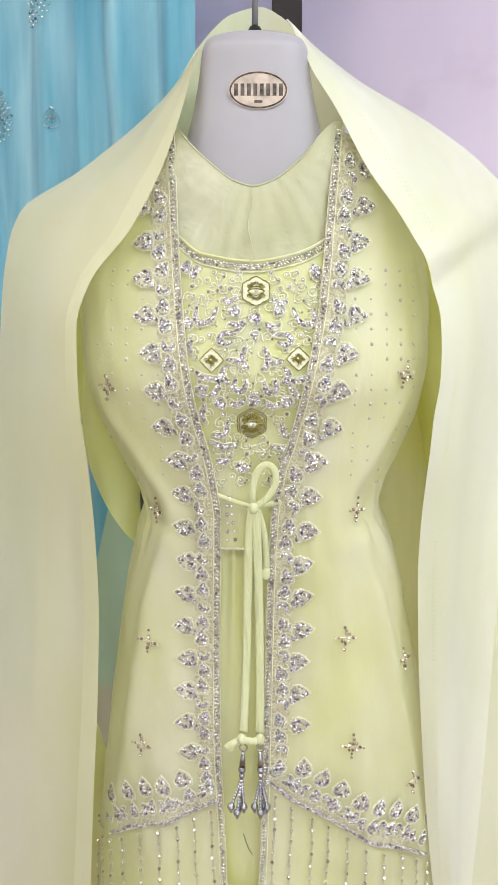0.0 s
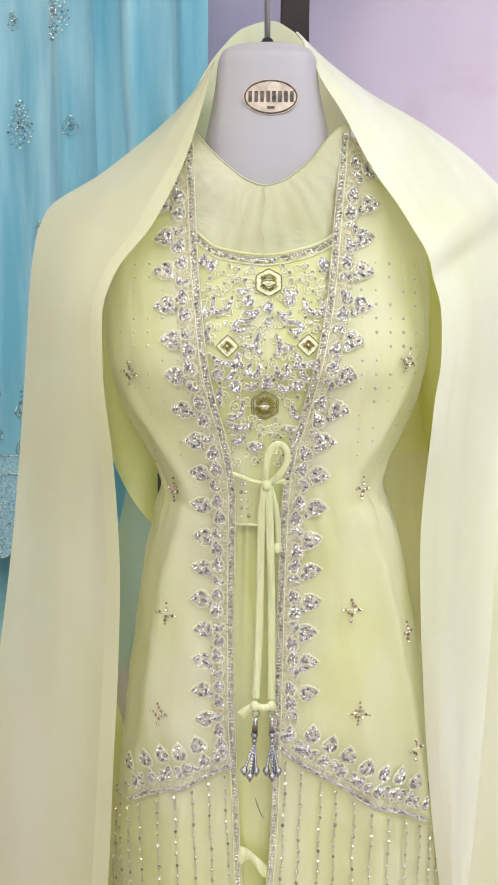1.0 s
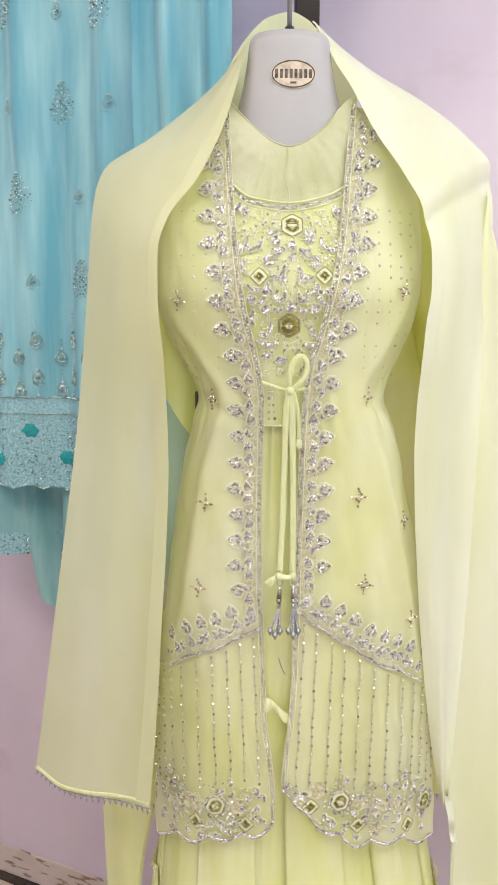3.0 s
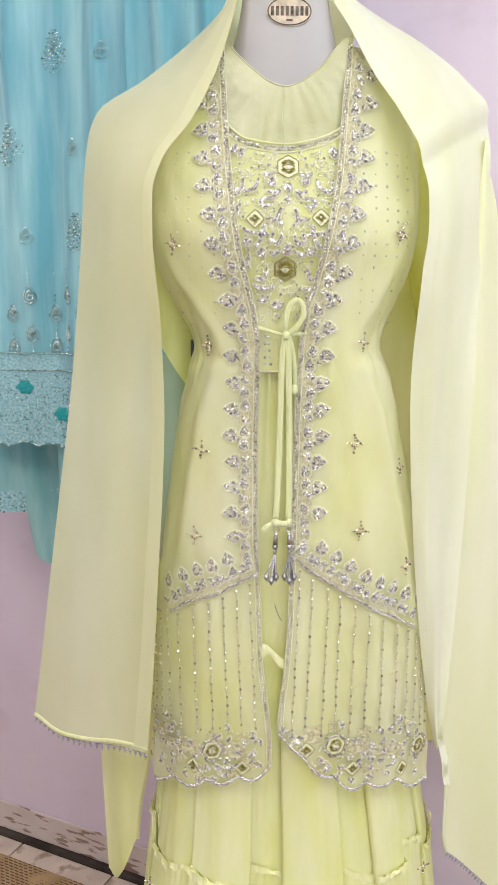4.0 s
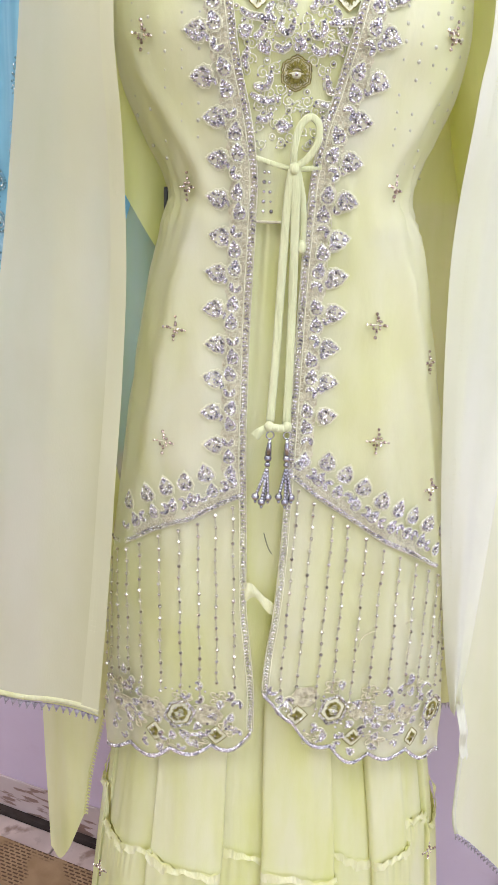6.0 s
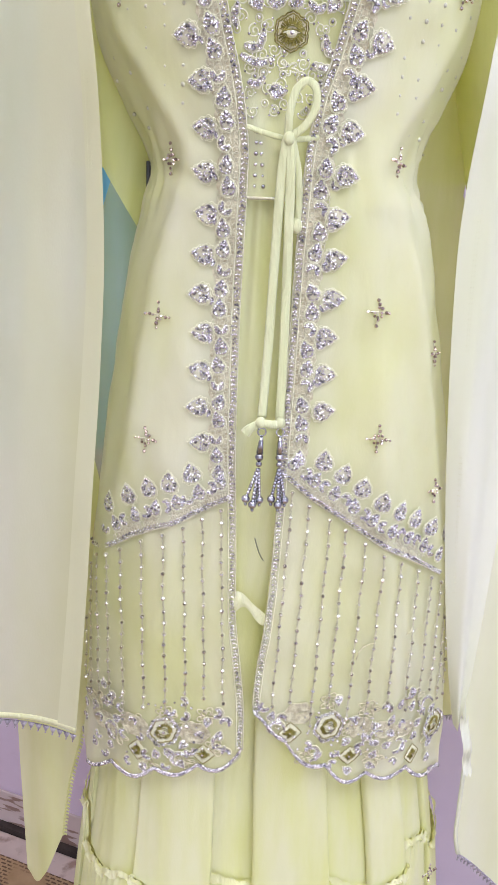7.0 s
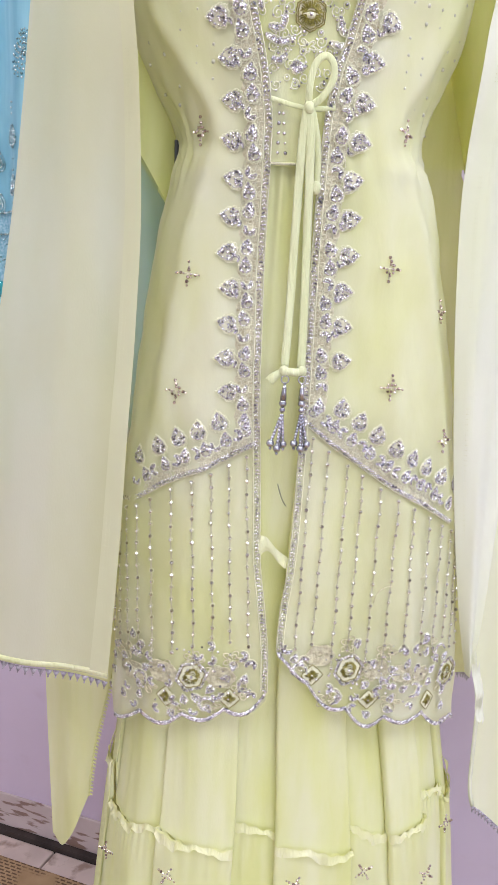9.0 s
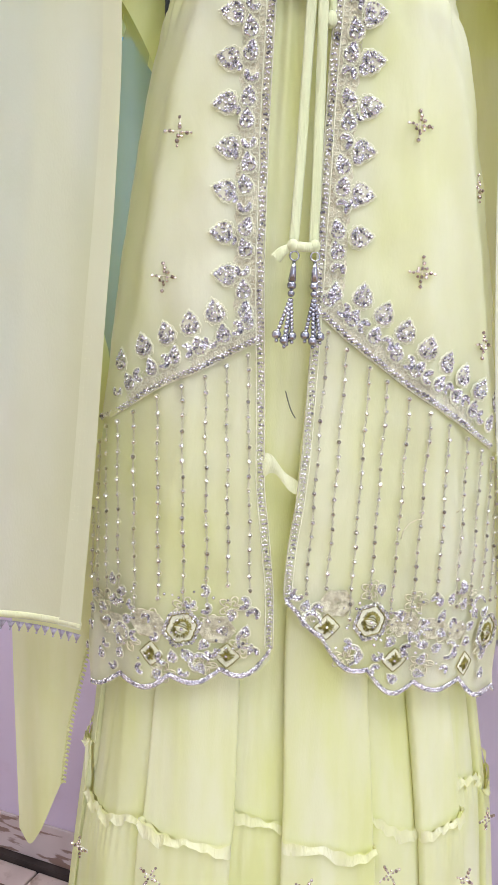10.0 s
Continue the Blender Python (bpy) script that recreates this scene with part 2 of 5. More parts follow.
def tube(points, radius, sides=6, flat=1.0, closed=False):
    """Vertices and faces of a tube along points; radius a number or a function of 0..1; flat squeezes it across."""
    pts = [Vector(p) for p in points]
    n = len(pts)
    verts, faces = [], []
    ref = Vector((0, -1, 0))
    for i, p in enumerate(pts):
        a, b = pts[(i - 1) % n if closed else max(i - 1, 0)], pts[(i + 1) % n if closed else min(i + 1, n - 1)]
        t = (b - a).normalized() if (b - a).length > 1e-9 else Vector((0, 0, 1))
        side = t.cross(ref)
        side = side.normalized() if side.length > 1e-3 else Vector((1, 0, 0))
        out = side.cross(t).normalized()
        r = radius(i / (n - 1)) if callable(radius) else radius
        for k in range(sides):
            c, s = math.cos(2 * math.pi * k / sides), math.sin(2 * math.pi * k / sides)
            verts.append(p + side * (c * r) + out * (s * r * flat))
    for i in range(n if closed else n - 1):
        for k in range(sides):
            a, b = i * sides + k, i * sides + (k + 1) % sides
            c, d = ((i + 1) % n) * sides + (k + 1) % sides, ((i + 1) % n) * sides + k
            faces.append((a, b, c, d))
    if not closed:
        faces.append(tuple(range(sides - 1, -1, -1)))
        faces.append(tuple((n - 1) * sides + k for k in range(sides)))
    return verts, faces


def join(*pieces):
    verts, faces = [], []
    for v, f in pieces:
        k = len(verts)
        verts += list(v)
        faces += [tuple(i + k for i in q) for q in f]
    return verts, faces


GOLD = (1 + 5 ** .5) / 2
GEM = [Vector(p).normalized() for p in ((-1, GOLD, 0), (1, GOLD, 0), (-1, -GOLD, 0), (1, -GOLD, 0), (0, -1, GOLD), (0, 1, GOLD), (0, -1, -GOLD), (0, 1, -GOLD), (GOLD, 0, -1), (GOLD, 0, 1), (-GOLD, 0, -1), (-GOLD, 0, 1))]
GEM_F = [(0, 11, 5), (0, 5, 1), (0, 1, 7), (0, 7, 10), (0, 10, 11), (1, 5, 9), (5, 11, 4), (11, 10, 2), (10, 7, 6), (7, 1, 8),
         (3, 9, 4), (3, 4, 2), (3, 2, 6), (3, 6, 8), (3, 8, 9), (4, 9, 5), (2, 4, 11), (6, 2, 10), (8, 6, 7), (9, 8, 1)]
dice = random.Random(7)


def stones(points, radius, spread=0.25):
    """Small faceted stones, each turned its own way."""
    verts, faces = [], []
    for p in points:
        e = Euler((dice.uniform(0, 6), dice.uniform(0, 6), dice.uniform(0, 6))).to_matrix()
        r = radius * dice.uniform(1 - spread, 1 + spread)
        k = len(verts)
        verts += [Vector(p) + e @ (c * r) for c in GEM]
        faces += [tuple(i + k for i in q) for q in GEM_F]
    return verts, faces


def ball(centre, radius, rings=6, sides=8, squash=1.0):
    verts, faces = [], []
    for j in range(rings + 1):
        a = math.pi * j / rings
        for i in range(sides):
            b = 2 * math.pi * i / sides
            verts.append(Vector(centre) + Vector((radius * math.sin(a) * math.cos(b), radius * math.sin(a) * math.sin(b), radius * squash * math.cos(a))))
    for j in range(rings):
        for i in range(sides):
            faces.append((j * sides + i, j * sides + (i + 1) % sides, (j + 1) * sides + (i + 1) % sides, (j + 1) * sides + i))
    return verts, faces


def slab(x0, x1, y0, y1, z0, z1, bevel=0.0):
    bm = bmesh.new()
    bmesh.ops.create_cube(bm, size=1)
    for v in bm.verts:
        v.co = Vector(((x0 + x1) / 2 + v.co.x * (x1 - x0), (y0 + y1) / 2 + v.co.y * (y1 - y0), (z0 + z1) / 2 + v.co.z * (z1 - z0)))
    if bevel:
        bmesh.ops.bevel(bm, geom=bm.edges[:], offset=bevel, segments=2, affect="EDGES", profile=0.5)
    return bm


def n3(x, y, z, s):
    return noise.noise(Vector((x * s, y * s, z * s)))


# ---- the room ----
# The wall behind runs at an angle to the shot: x along it, y into it.
SLANT = math.degrees(math.atan(-0.48))
AT_WALL = pose(0, 1.372, 0, 0, 0, SLANT)


def on_wall(ob):
    ob.matrix_world = AT_WALL @ ob.matrix_world
    return ob


def room():
    wall = on_wall(part("wall_north", slab(-2.6, 2.6, 0.0, 0.15, -0.02, CEIL), WALL))
    tagged(wall, "lilac painted shop wall, scuffed towards the floor", "wall", kind="structure")
    base = on_wall(part("baseboard", slab(-2.4, 0.56, -0.006, -0.0002, 0.012, 0.095, 0.002), SKIRTING))
    tagged(base, "scuffed pinkish tile skirting with brown worn patches", "baseboard", kind="structure")
    pillar = on_wall(part("trim", slab(0.56, 0.95, -0.03, -0.001, 0.0, CEIL, 0.006), PILLAR))
    tagged(pillar, "grey veined stone strip beside the lilac wall", "pillar", kind="structure")
    floor = on_wall(part("floor", slab(-3.2, 3.2, -4.0, 0.15, -0.12, -0.012), GROUT))
    tagged(floor, "worn pinkish tiled floor with dark joints", "floor", kind="structure")
    gap = on_wall(part("joint", slab(-2.4, 0.56, -0.020, -0.0005, -0.012, 0.011), GROUT, None))
    gap.parent = floor
    gap.matrix_parent_inverse = floor.matrix_world.inverted()
    tile = None
    for i in range(-9, 8):
        for j in range(2):
            if tile is None:
                bm = slab(0, 0.296, -0.296, 0, -0.011, 0.0, 0.003)
                tile = part("tile", bm, TILE)
                ob = tile
            else:
                ob = tile.copy()
                scene.collection.objects.link(ob)
            ob.parent = floor
            ob.matrix_parent_inverse = floor.matrix_world.inverted()
            ob.matrix_basis = AT_WALL @ pose(i * 0.3 - 0.12, -0.022 - 0.3 * j, 0)
    rest = on_wall(part("far_tiles", slab(-3.2, 3.2, -4.0, -0.624, -0.0118, -0.001), TILE, None))
    rest.parent = floor
    rest.matrix_parent_inverse = floor.matrix_world.inverted()
    rug = on_wall(part("floor_mat", slab(-1.6, 1.5, -1.9, -0.085, 0.0005, 0.006, 0.002), MATTING))
    tagged(rug, "brown woven floor mat with dark printed lines", "mat")
    ceiling = part("ceiling", slab(-3.3, 3.3, -3.2, 3.2, CEIL, CEIL + 0.1), CEILING)
    tagged(ceiling, "plain white painted ceiling", "ceiling", kind="structure")
    # unseen walls added to close the room, with a gap for the fill light
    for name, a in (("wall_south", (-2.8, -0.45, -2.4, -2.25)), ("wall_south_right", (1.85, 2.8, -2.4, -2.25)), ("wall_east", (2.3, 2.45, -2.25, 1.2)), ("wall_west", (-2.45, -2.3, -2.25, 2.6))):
        tagged(part(name, slab(*a, -0.02, CEIL), ROOM), "plain pale painted shop wall, added out of view", "wall", kind="structure")
    for x, y, sx, sy in LAMPS:
        lamp = thing("ceiling_light", "flat white panel light set in the ceiling", "ceiling light", "ceiling panel lights")
        part("frame", slab(x - sx / 2 - 0.03, x + sx / 2 + 0.03, y - sy / 2 - 0.03, y + sy / 2 + 0.03, CEIL - 0.02, CEIL - 0.0005, 0.004), CEILING, lamp)
        part("diffuser", slab(x - sx / 2, x + sx / 2, y - sy / 2, y + sy / 2, CEIL - 0.028, CEIL - 0.0205), LAMP_GLOW, lamp, "glowing white diffuser")


room()

# ---- the figure under the clothes: half-width, depth and front by height ----
XC = spline((0.0, .03), (.6, .03), (.8, .024), (1.16, .021), (1.36, .017), (1.42, .0125), (1.59, .006), (1.72, .005), (2.0, .007))
HALF = spline((0.0, .28), (.3, .245), (.6, .229), (.8, .220), (.98, .205), (1.08, .192), (1.2, .177), (1.317, .158), (1.38, .142), (1.415, .130), (1.44, .136), (1.475, .153), (1.53, .174), (1.59, .183), (1.64, .184), (1.72, .17), (1.80, .108), (1.95, .05))
FRONT = spline((0.0, .80), (.3, .79), (.6, .785), (.8, .775), (1.16, .765), (1.28, .76), (1.43, .745), (1.5, .735), (1.56, .722), (1.64, .742), (1.72, .765), (1.80, .775), (1.95, .78))
DEEP = spline((0.0, .16), (.6, .14), (.8, .13), (1.16, .12), (1.36, .130), (1.43, .142), (1.56, .137), (1.64, .12), (1.72, .10), (1.80, .06), (1.95, .05))
POW = 2.6


def folds(a, z):
    """Soft vertical folds and small creases of the hanging cloth, stronger lower down."""
    low = min(max((1.45 - z) / 0.6, 0), 1)
    x = a * 0.2
    f = 0.0018 * math.sin(38 * a + 5 * math.sin(5 * a)) * math.exp(-((z - 1.405) / 0.035) ** 2)
    for a0, a1, z0, z1, w, h in ((.62, 1.00, 1.42, 1.02, .10, .006), (.38, .52, 1.30, .85, .07, .003), (-.70, -.95, 1.42, 1.05, .12, .005), (-.45, -.55, 1.20, .80, .08, .003), (.95, .60, 1.56, 1.43, .10, .004), (-.95, -.65, 1.54, 1.43, .10, .004)):
        t = (z0 - z) / (z0 - z1)
        if -0.15 < t < 1.15:
            f += 1.7 * h * math.exp(-((a - a0 - (a1 - a0) * t) / w) ** 2) * math.sin(math.pi * min(max((t + .15) / 1.3, 0), 1))
    for a0 in (-1.05, 1.05):
        # creases that run out from where a clip pinches the waist
        dx, dz = (a - a0) * .14, z - 1.412
        r = math.hypot(dx, dz)
        if r < .14:
            th = math.atan2(dz, dx * (1 if a0 < 0 else -1))
            f += .0023 * math.exp(-(r / .065) ** 2) * min(r / .012, 1) * math.sin(8 * th + 1.3 * math.sin(3 * th))
    f += .0018 * math.sin(30 * a + 40 * z + 4 * n3(x, 1, z, 8)) * max(0, n3(x + 7, 3, z, 7))
    return f + 0.0035 * low * math.sin(11 * a + 1.5 * z + 2.0 * n3(x, 0, z, 3)) + 0.004 * n3(x + 4, 2, z * 0.6, 9) + 0.0022 * n3(x, 5, z, 26)


def hull(a, z, off=0.0, fold=1.0):
    """The point at angle a round the figure (0 in front, positive to the right), off metres outside."""
    w, b = HALF(z) + off, DEEP(z) + off
    s, c = math.sin(a), math.cos(a)
    su, cu = math.copysign(abs(s) ** (2 / POW), s), math.copysign(abs(c) ** (2 / POW), c)
    f = fold * folds(a, z)
    return Vector((XC(z) + (w + f) * su, FRONT(z) - off + b - (b + f) * cu, z))


def angle(x, z, off=0.0):
    u = min(max((x - XC(z)) / (HALF(z) + off), -1), 1)
    return math.asin(math.copysign(abs(u) ** (POW / 2), u))


def skin(x, z, off=0.0, fold=1.0):
    """The point of the front at x, z."""
    p = hull(angle(x, z, off), z, off, fold)
    return Vector((x, p.y, z))


def turned(x, z, off, spin=0.0, fold=1.0):
    """A pose on the front: its y out of the cloth, its z turned by spin degrees (clockwise seen from the front)."""
    p, e = skin(x, z, off, fold), 0.006
    dx, dz = skin(x + e, z, off, fold) - skin(x - e, z, off, fold), skin(x, z + e, off, fold) - skin(x, z - e, off, fold)
    n = dz.cross(dx).normalized()
    if n.y > 0:
        n = -n
    up = Vector((math.sin(radians(spin)), 0, math.cos(radians(spin))))
    up = (up - n * up.dot(n)).normalized()
    side = up.cross(-n).normalized()
    return Matrix(((side.x, -n.x, up.x, p.x), (side.y, -n.y, up.y, p.y), (side.z, -n.z, up.z, p.z), (0, 0, 0, 1)))


# ---- the hanging form ----
def hanging_form():
    half = spline((1.36, .138), (1.43, .132), (1.56, .165), (1.68, .158), (1.74, .115), (1.775, .080), (1.82, .064), (1.86, .056), (1.882, .053), (1.893, .048), (1.8945, .03))
    mid = spline((1.36, .017), (1.70, .006), (1.9, .006))
    front = spline((1.36, .775), (1.43, .772), (1.56, .745), (1.64, .765), (1.74, .772), (1.80, .772), (1.88, .772), (1.8945, .782))
    depth = spline((1.36, .09), (1.56, .10), (1.68, .085), (1.76, .055), (1.82, .042), (1.88, .038), (1.893, .032), (1.8945, .02))

    def f(u, v):
        z = 1.36 + (1.8945 - 1.36) * (1 - (1 - v) ** 1.6)
        a = 2 * math.pi * u
        s, c = math.sin(a), math.cos(a)
        p = 0.72
        return Vector((mid(z) + half(z) * math.copysign(abs(s) ** p, s), front(z) + depth(z) - depth(z) * math.copysign(abs(c) ** p, c), z))
    v, q = sheet(f, 72, 60)
    q.append(tuple(60 * 73 + i for i in range(72)))
    tagged(obj("mannequin", v, q, FORM), "white plastic hanging torso form with a flat-topped neck", "mannequin")
    hook = thing("hanging_hook", "thin steel rod hook with a black collar", "hook")
    obj("rod", *join(tube([(0.006, .806, 1.89), (0.006, .806, 2.15), (0.004, .806, 2.30)], 0.0032, 8), tube([(0.0015, .802, 1.985), (-0.001, .801, 2.03), (0.0, .801, 2.10), (0.003, .803, 2.20)], 0.0022, 6)), STEEL, hook)
    obj("collar", *tube([(0.006, .806, 1.8945), (0.006, .806, 1.897), (0.006, .806, 1.903), (0.006, .806, 1.906)], lambda s: 0.0105 - 0.005 * s, 12), BLACK, hook, "black plastic collar")
    bar = thing("wall_post", "dark brown painted upright post behind the form", "post")
    part("upright", slab(.030, .068, 1.03, 1.07, 0.0, CEIL, 0.003), DARK, bar)
    arm = thing("rail", "dark brown rail that the hook hangs from", "rail")
    obj("bar", *tube([(-0.55, 1.05, 2.32), (0.05, .815, 2.318), (0.35, .74, 2.318)], 0.012, 10), DARK, arm)


def oval_label():
    spot = thing("oval_sticker", "worn beige oval maker's sticker with dark print", "sticker")
    cx, cz, y = 0.009, 1.836, 0.7713

    def oval(a, b, y, n=36):
        return [(cx + a * math.cos(2 * math.pi * i / n), y, cz + b * math.sin(2 * math.pi * i / n)) for i in range(n)]
    v = oval(.029, .0178, y) + oval(.029, .0178, y - 0.0006)
    f = [tuple(range(36, 72))] + [(i, (i + 1) % 36, 36 + (i + 1) % 36, 36 + i) for i in range(36)]
    obj("paper", v, f, LABEL, spot, smooth=False)
    obj("ring", *tube(oval(.0272, .0162, y - 0.0007), 0.0008, 4, 0.3, True), INK, spot)
    for i in range(8):
        x = cx - 0.0215 + i * 0.0062
        part("print_bar", slab(x - .0019, x + .0019, y - 0.0011, y - 0.0005, cz - .0052, cz + .0058), INK, spot)
    part("print_bar", slab(cx - .004, cx + .004, y - 0.0011, y - 0.0005, cz - .0118, cz - .0095), INK, spot)


hanging_form()
oval_label()

# ---- the inner gown ----
EDGE_L = spline((1.83, -.076), (1.803, -.075), (1.731, -.072), (1.672, -.069), (1.606, -.063), (1.563, -.058), (1.521, -.050), (1.484, -.040), (1.447, -.033), (1.417, -.030), (1.269, -.032), (1.188, -.032), (1.038, -.027), (.97, -.025), (.909, -.018), (.847, -.012), (.70, -.010))
EDGE_R = spline((1.83, .088), (1.814, .087), (1.731, .079), (1.627, .068), (1.584, .060), (1.535, .049), (1.499, .040), (1.462, .029), (1.417, .023), (1.348, .020), (1.188, .017), (1.022, .013), (.962, .009), (.901, .002), (.869, .000), (.70, .000))
NECKLINE = spline((-.16, 1.78), (-.085, 1.705), (-.069, 1.692), (-.047, 1.675), (.003, 1.667), (.047, 1.675), (.073, 1.688), (.09, 1.705), (.16, 1.78))
VEE = spline((-.12, 1.815), (-.072, 1.803), (-.057, 1.786), (-.036, 1.766), (-.014, 1.750), (.004, 1.745), (.020, 1.749), (.050, 1.771), (.087, 1.811), (.13, 1.82))
GOWN_OFF = -0.002


def gown():
    g = thing("gown", "pale lemon gown with beaded bodice and gathered tiers", "dress")

    def yoke(u, v):
        x = -.082 + .175 * u
        z0, z1 = NECKLINE(x) - .004, VEE(x)
        z = z0 + (z1 - z0) * v
        p = skin(x, z, -0.001 + 0.007 * min(1, v * 1.6), 0)
        fanned = (x - .005) / (0.35 + 0.65 * (1 - v))
        pucker = 0.0017 * math.sin(fanned * 290 + 6 * n3(x, 0, z * .5, 13)) * (.3 + 1.6 * abs(n3(x, 8, z * .5, 17))) * (1 - .85 * v ** 3) + 0.003 * n3(x, 3, z, 22)
        return p + Vector((0, pucker, 0))
    obj("yoke", *sheet(yoke, 110, 24), YELLOW_NET, g, "fine net yoke with a centre seam")
    obj("yoke_seam", *tube([skin(.001 + .002 * math.sin(i), 1.668 + i * .0082, .0075, 0) for i in range(10)], 0.0009, 5), YELLOW_NET, g)
    obj("yoke_hem", *tube([skin(-.075 + .16 * i / 40, VEE(-.075 + .16 * i / 40), .0066, 0) for i in range(41)], 0.0009, 6), YELLOW_NET, g)

    def bodice(u, v):
        a = -1.5 + 3.0 * u
        x = hull(a, 1.6).x
        z0, z1 = 1.383, NECKLINE(x)
        return hull(a, z0 + (z1 - z0) * v, GOWN_OFF + 0.003, 0.5)
    obj("bodice", *sheet(bodice, 80, 50), YELLOW_IN, g)

    def skirt(u, v):
        a, flat, out, line = FOLD(u)
        z = line + (1.386 - line) * v
        low = 1 - v
        s = ease((low - .30) / .45)
        a = flat + (a - flat) * s
        p = hull(a, z, -0.006 - 0.022 * ease((low - .28) / .35) + 0.017 * max(0, (low - .80) / .20), 0.0)
        d = Vector((math.sin(a), -math.cos(a), 0))
        return p + d * (out * s + 0.002 * n3(a, z, 0, 4) + 0.0010 * n3(a, z, 2, 9) * low + 0.0022 * math.sin(62 * a + 4 * math.sin(3 * a)) * max(0, 1 - 3 * low))
    obj("upper_tier", *sheet(skirt, FOLDS, 40), YELLOW_IN, g)

    # unseen inner layer, added to bounce light out through skirt and jacket
    def bounce_layer(u, v):
        a = -math.pi + 2 * math.pi * u
        z = .16 + (1.375 - .16) * v
        return hull(a, z, -0.034 + 0.010 * v, 0.0)
    obj("bounce_layer", *sheet(bounce_layer, 90, 40), BOUNCE, g)

    def tier(top, bottom, flare, seed):
        def f(u, v):
            a, flat, out, line = FOLD(u)
            z1, z0 = line - top + .003, line - bottom + .012 * math.sin(5 * flat) if bottom < 1 else .10
            z = z0 + (z1 - z0) * v
            low = 1 - v
            p = hull(a, z, -0.008 + (flare if top else flare * low ** 0.7), 0.0)
            d = Vector((math.sin(a), -math.cos(a), 0))
            gather = 0.0008 * math.sin(95 * a + 5 * math.sin(7 * a + seed)) * max(0, 1 - 4 * low)
            wave = 0.005 * math.sin(17 * a + 2.5 * math.sin(3 * a + seed)) * low
            return p + d * (gather + wave + out * (1 - .3 * low) + 0.004 * n3(a * 2, z, seed, 5) * low)
        return f
    obj("middle_tier", *sheet(tier(0, .25, .018, 1), FOLDS, 30), YELLOW_IN, g)
    obj("lower_tier", *sheet(tier(.25, 9, .018, 2), FOLDS, 20), YELLOW_IN, g)

    def frill(drop, flare, seed):
        # a narrow ruffle that stands off the seam in small uneven waves
        def f(u, v):
            a, flat, out, line = FOLD(u)
            w = math.sin(27 * a + 3 * math.sin(7 * a + seed)) + .6 * math.sin(61 * a + seed) + .35 * math.sin(118 * a + 2 * seed)
            z = line - drop + 0.0050 + .0030 * math.sin(23 * a + 2 * math.sin(5 * a)) - (0.0095 + .002 * math.sin(19 * a + seed)) * v + 0.0034 * w * v * v
            p = hull(a, line - drop, -0.006 + flare, 0.0)
            d = Vector((math.sin(a), -math.cos(a), 0))
            return Vector((p.x, p.y, z)) + d * (out + 0.0010 + 0.0016 * w * v + .0022 * v * v)
        return f
    obj("frill", *sheet(frill(0, 0, 0), FOLDS, 6), RUFFLE, g, "narrow gathered frill on the tier seam")
    obj("frill", *sheet(frill(.25, .018, 3), FOLDS, 6), RUFFLE, g)
    return g


# the skirt hangs in flat panels that overlap one another: start angle, seam heights, how far out
PANELS = [(-math.pi, .60, .63, .3), (-1.75, .64, .65, .60), (-1.36, .592, .602, .55), (-.66, .606, .590, 1.0), (-.25, .624, .605, .0), (-.02, .597, .582, 1.0), (.205, .612, .588, .0), (.5, .592, .606, .8), (.75, .640, .622, .1), (1.16, .60, .62, .7), (1.9, .60, .60, .3), (math.pi, .6, .6, .3)]
OUT, LAP = 0.018, 0.022


def ease(t):
    t = min(max(t, 0), 1)
    return t * t * (3 - 2 * t)


def fold_line():
    rows = []
    for k in range(len(PANELS) - 1):
        a0, za, zb, level = PANELS[k]
        a1 = PANELS[k + 1][0]
        before = PANELS[k - 1][3] if k else level
        after = PANELS[k + 1][3] if k < len(PANELS) - 2 else level
        s = a0 if before == level else a0 - LAP if level > before else a0 - .012
        e = a1 if after == level else a1 + LAP if level > after else a1 + .012
        n = max(8, int((e - s) / .006))
        if level > before:
            rows += [(s - .002, level * .35 + before * .65, za), (s - .005, level * .7 + before * .3, za)]
        for i in range(n + 1):
            u = i / n
            bulge = .22 * math.sin(math.pi * u) ** .6 + .05 * math.sin(9 * u + k)
            rows.append((s + (e - s) * u, level + bulge - .1, za + (zb - za) * u - .005 * math.sin(math.pi * u) + .0015 * math.sin(30 * u + k)))
        if level > after:
            rows += [(e + .005, level * .7 + after * .3, zb), (e + .002, level * .35 + after * .65, zb)]
    return np.array(rows)


ROWS_OF_FOLD = fold_line()
FOLDS = len(ROWS_OF_FOLD) - 1
RISING = np.maximum.accumulate(ROWS_OF_FOLD[:, 0])


def FOLD(u):
    """Angle, unfolded angle, height of the fold and seam height at u."""
    i = int(round(u * FOLDS))
    a, out, z = (float(q) for q in ROWS_OF_FOLD[i])
    return a, float(RISING[i]), out * OUT, z


def panel_at(a):
    k = 0
    while k < len(PANELS) - 2 and a >= PANELS[k + 1][0]:
        k += 1
    u = (a - PANELS[k][0]) / (PANELS[k + 1][0] - PANELS[k][0])
    return PANELS[k][1] + (PANELS[k][2] - PANELS[k][1]) * u, PANELS[k][3] * OUT


G = gown()

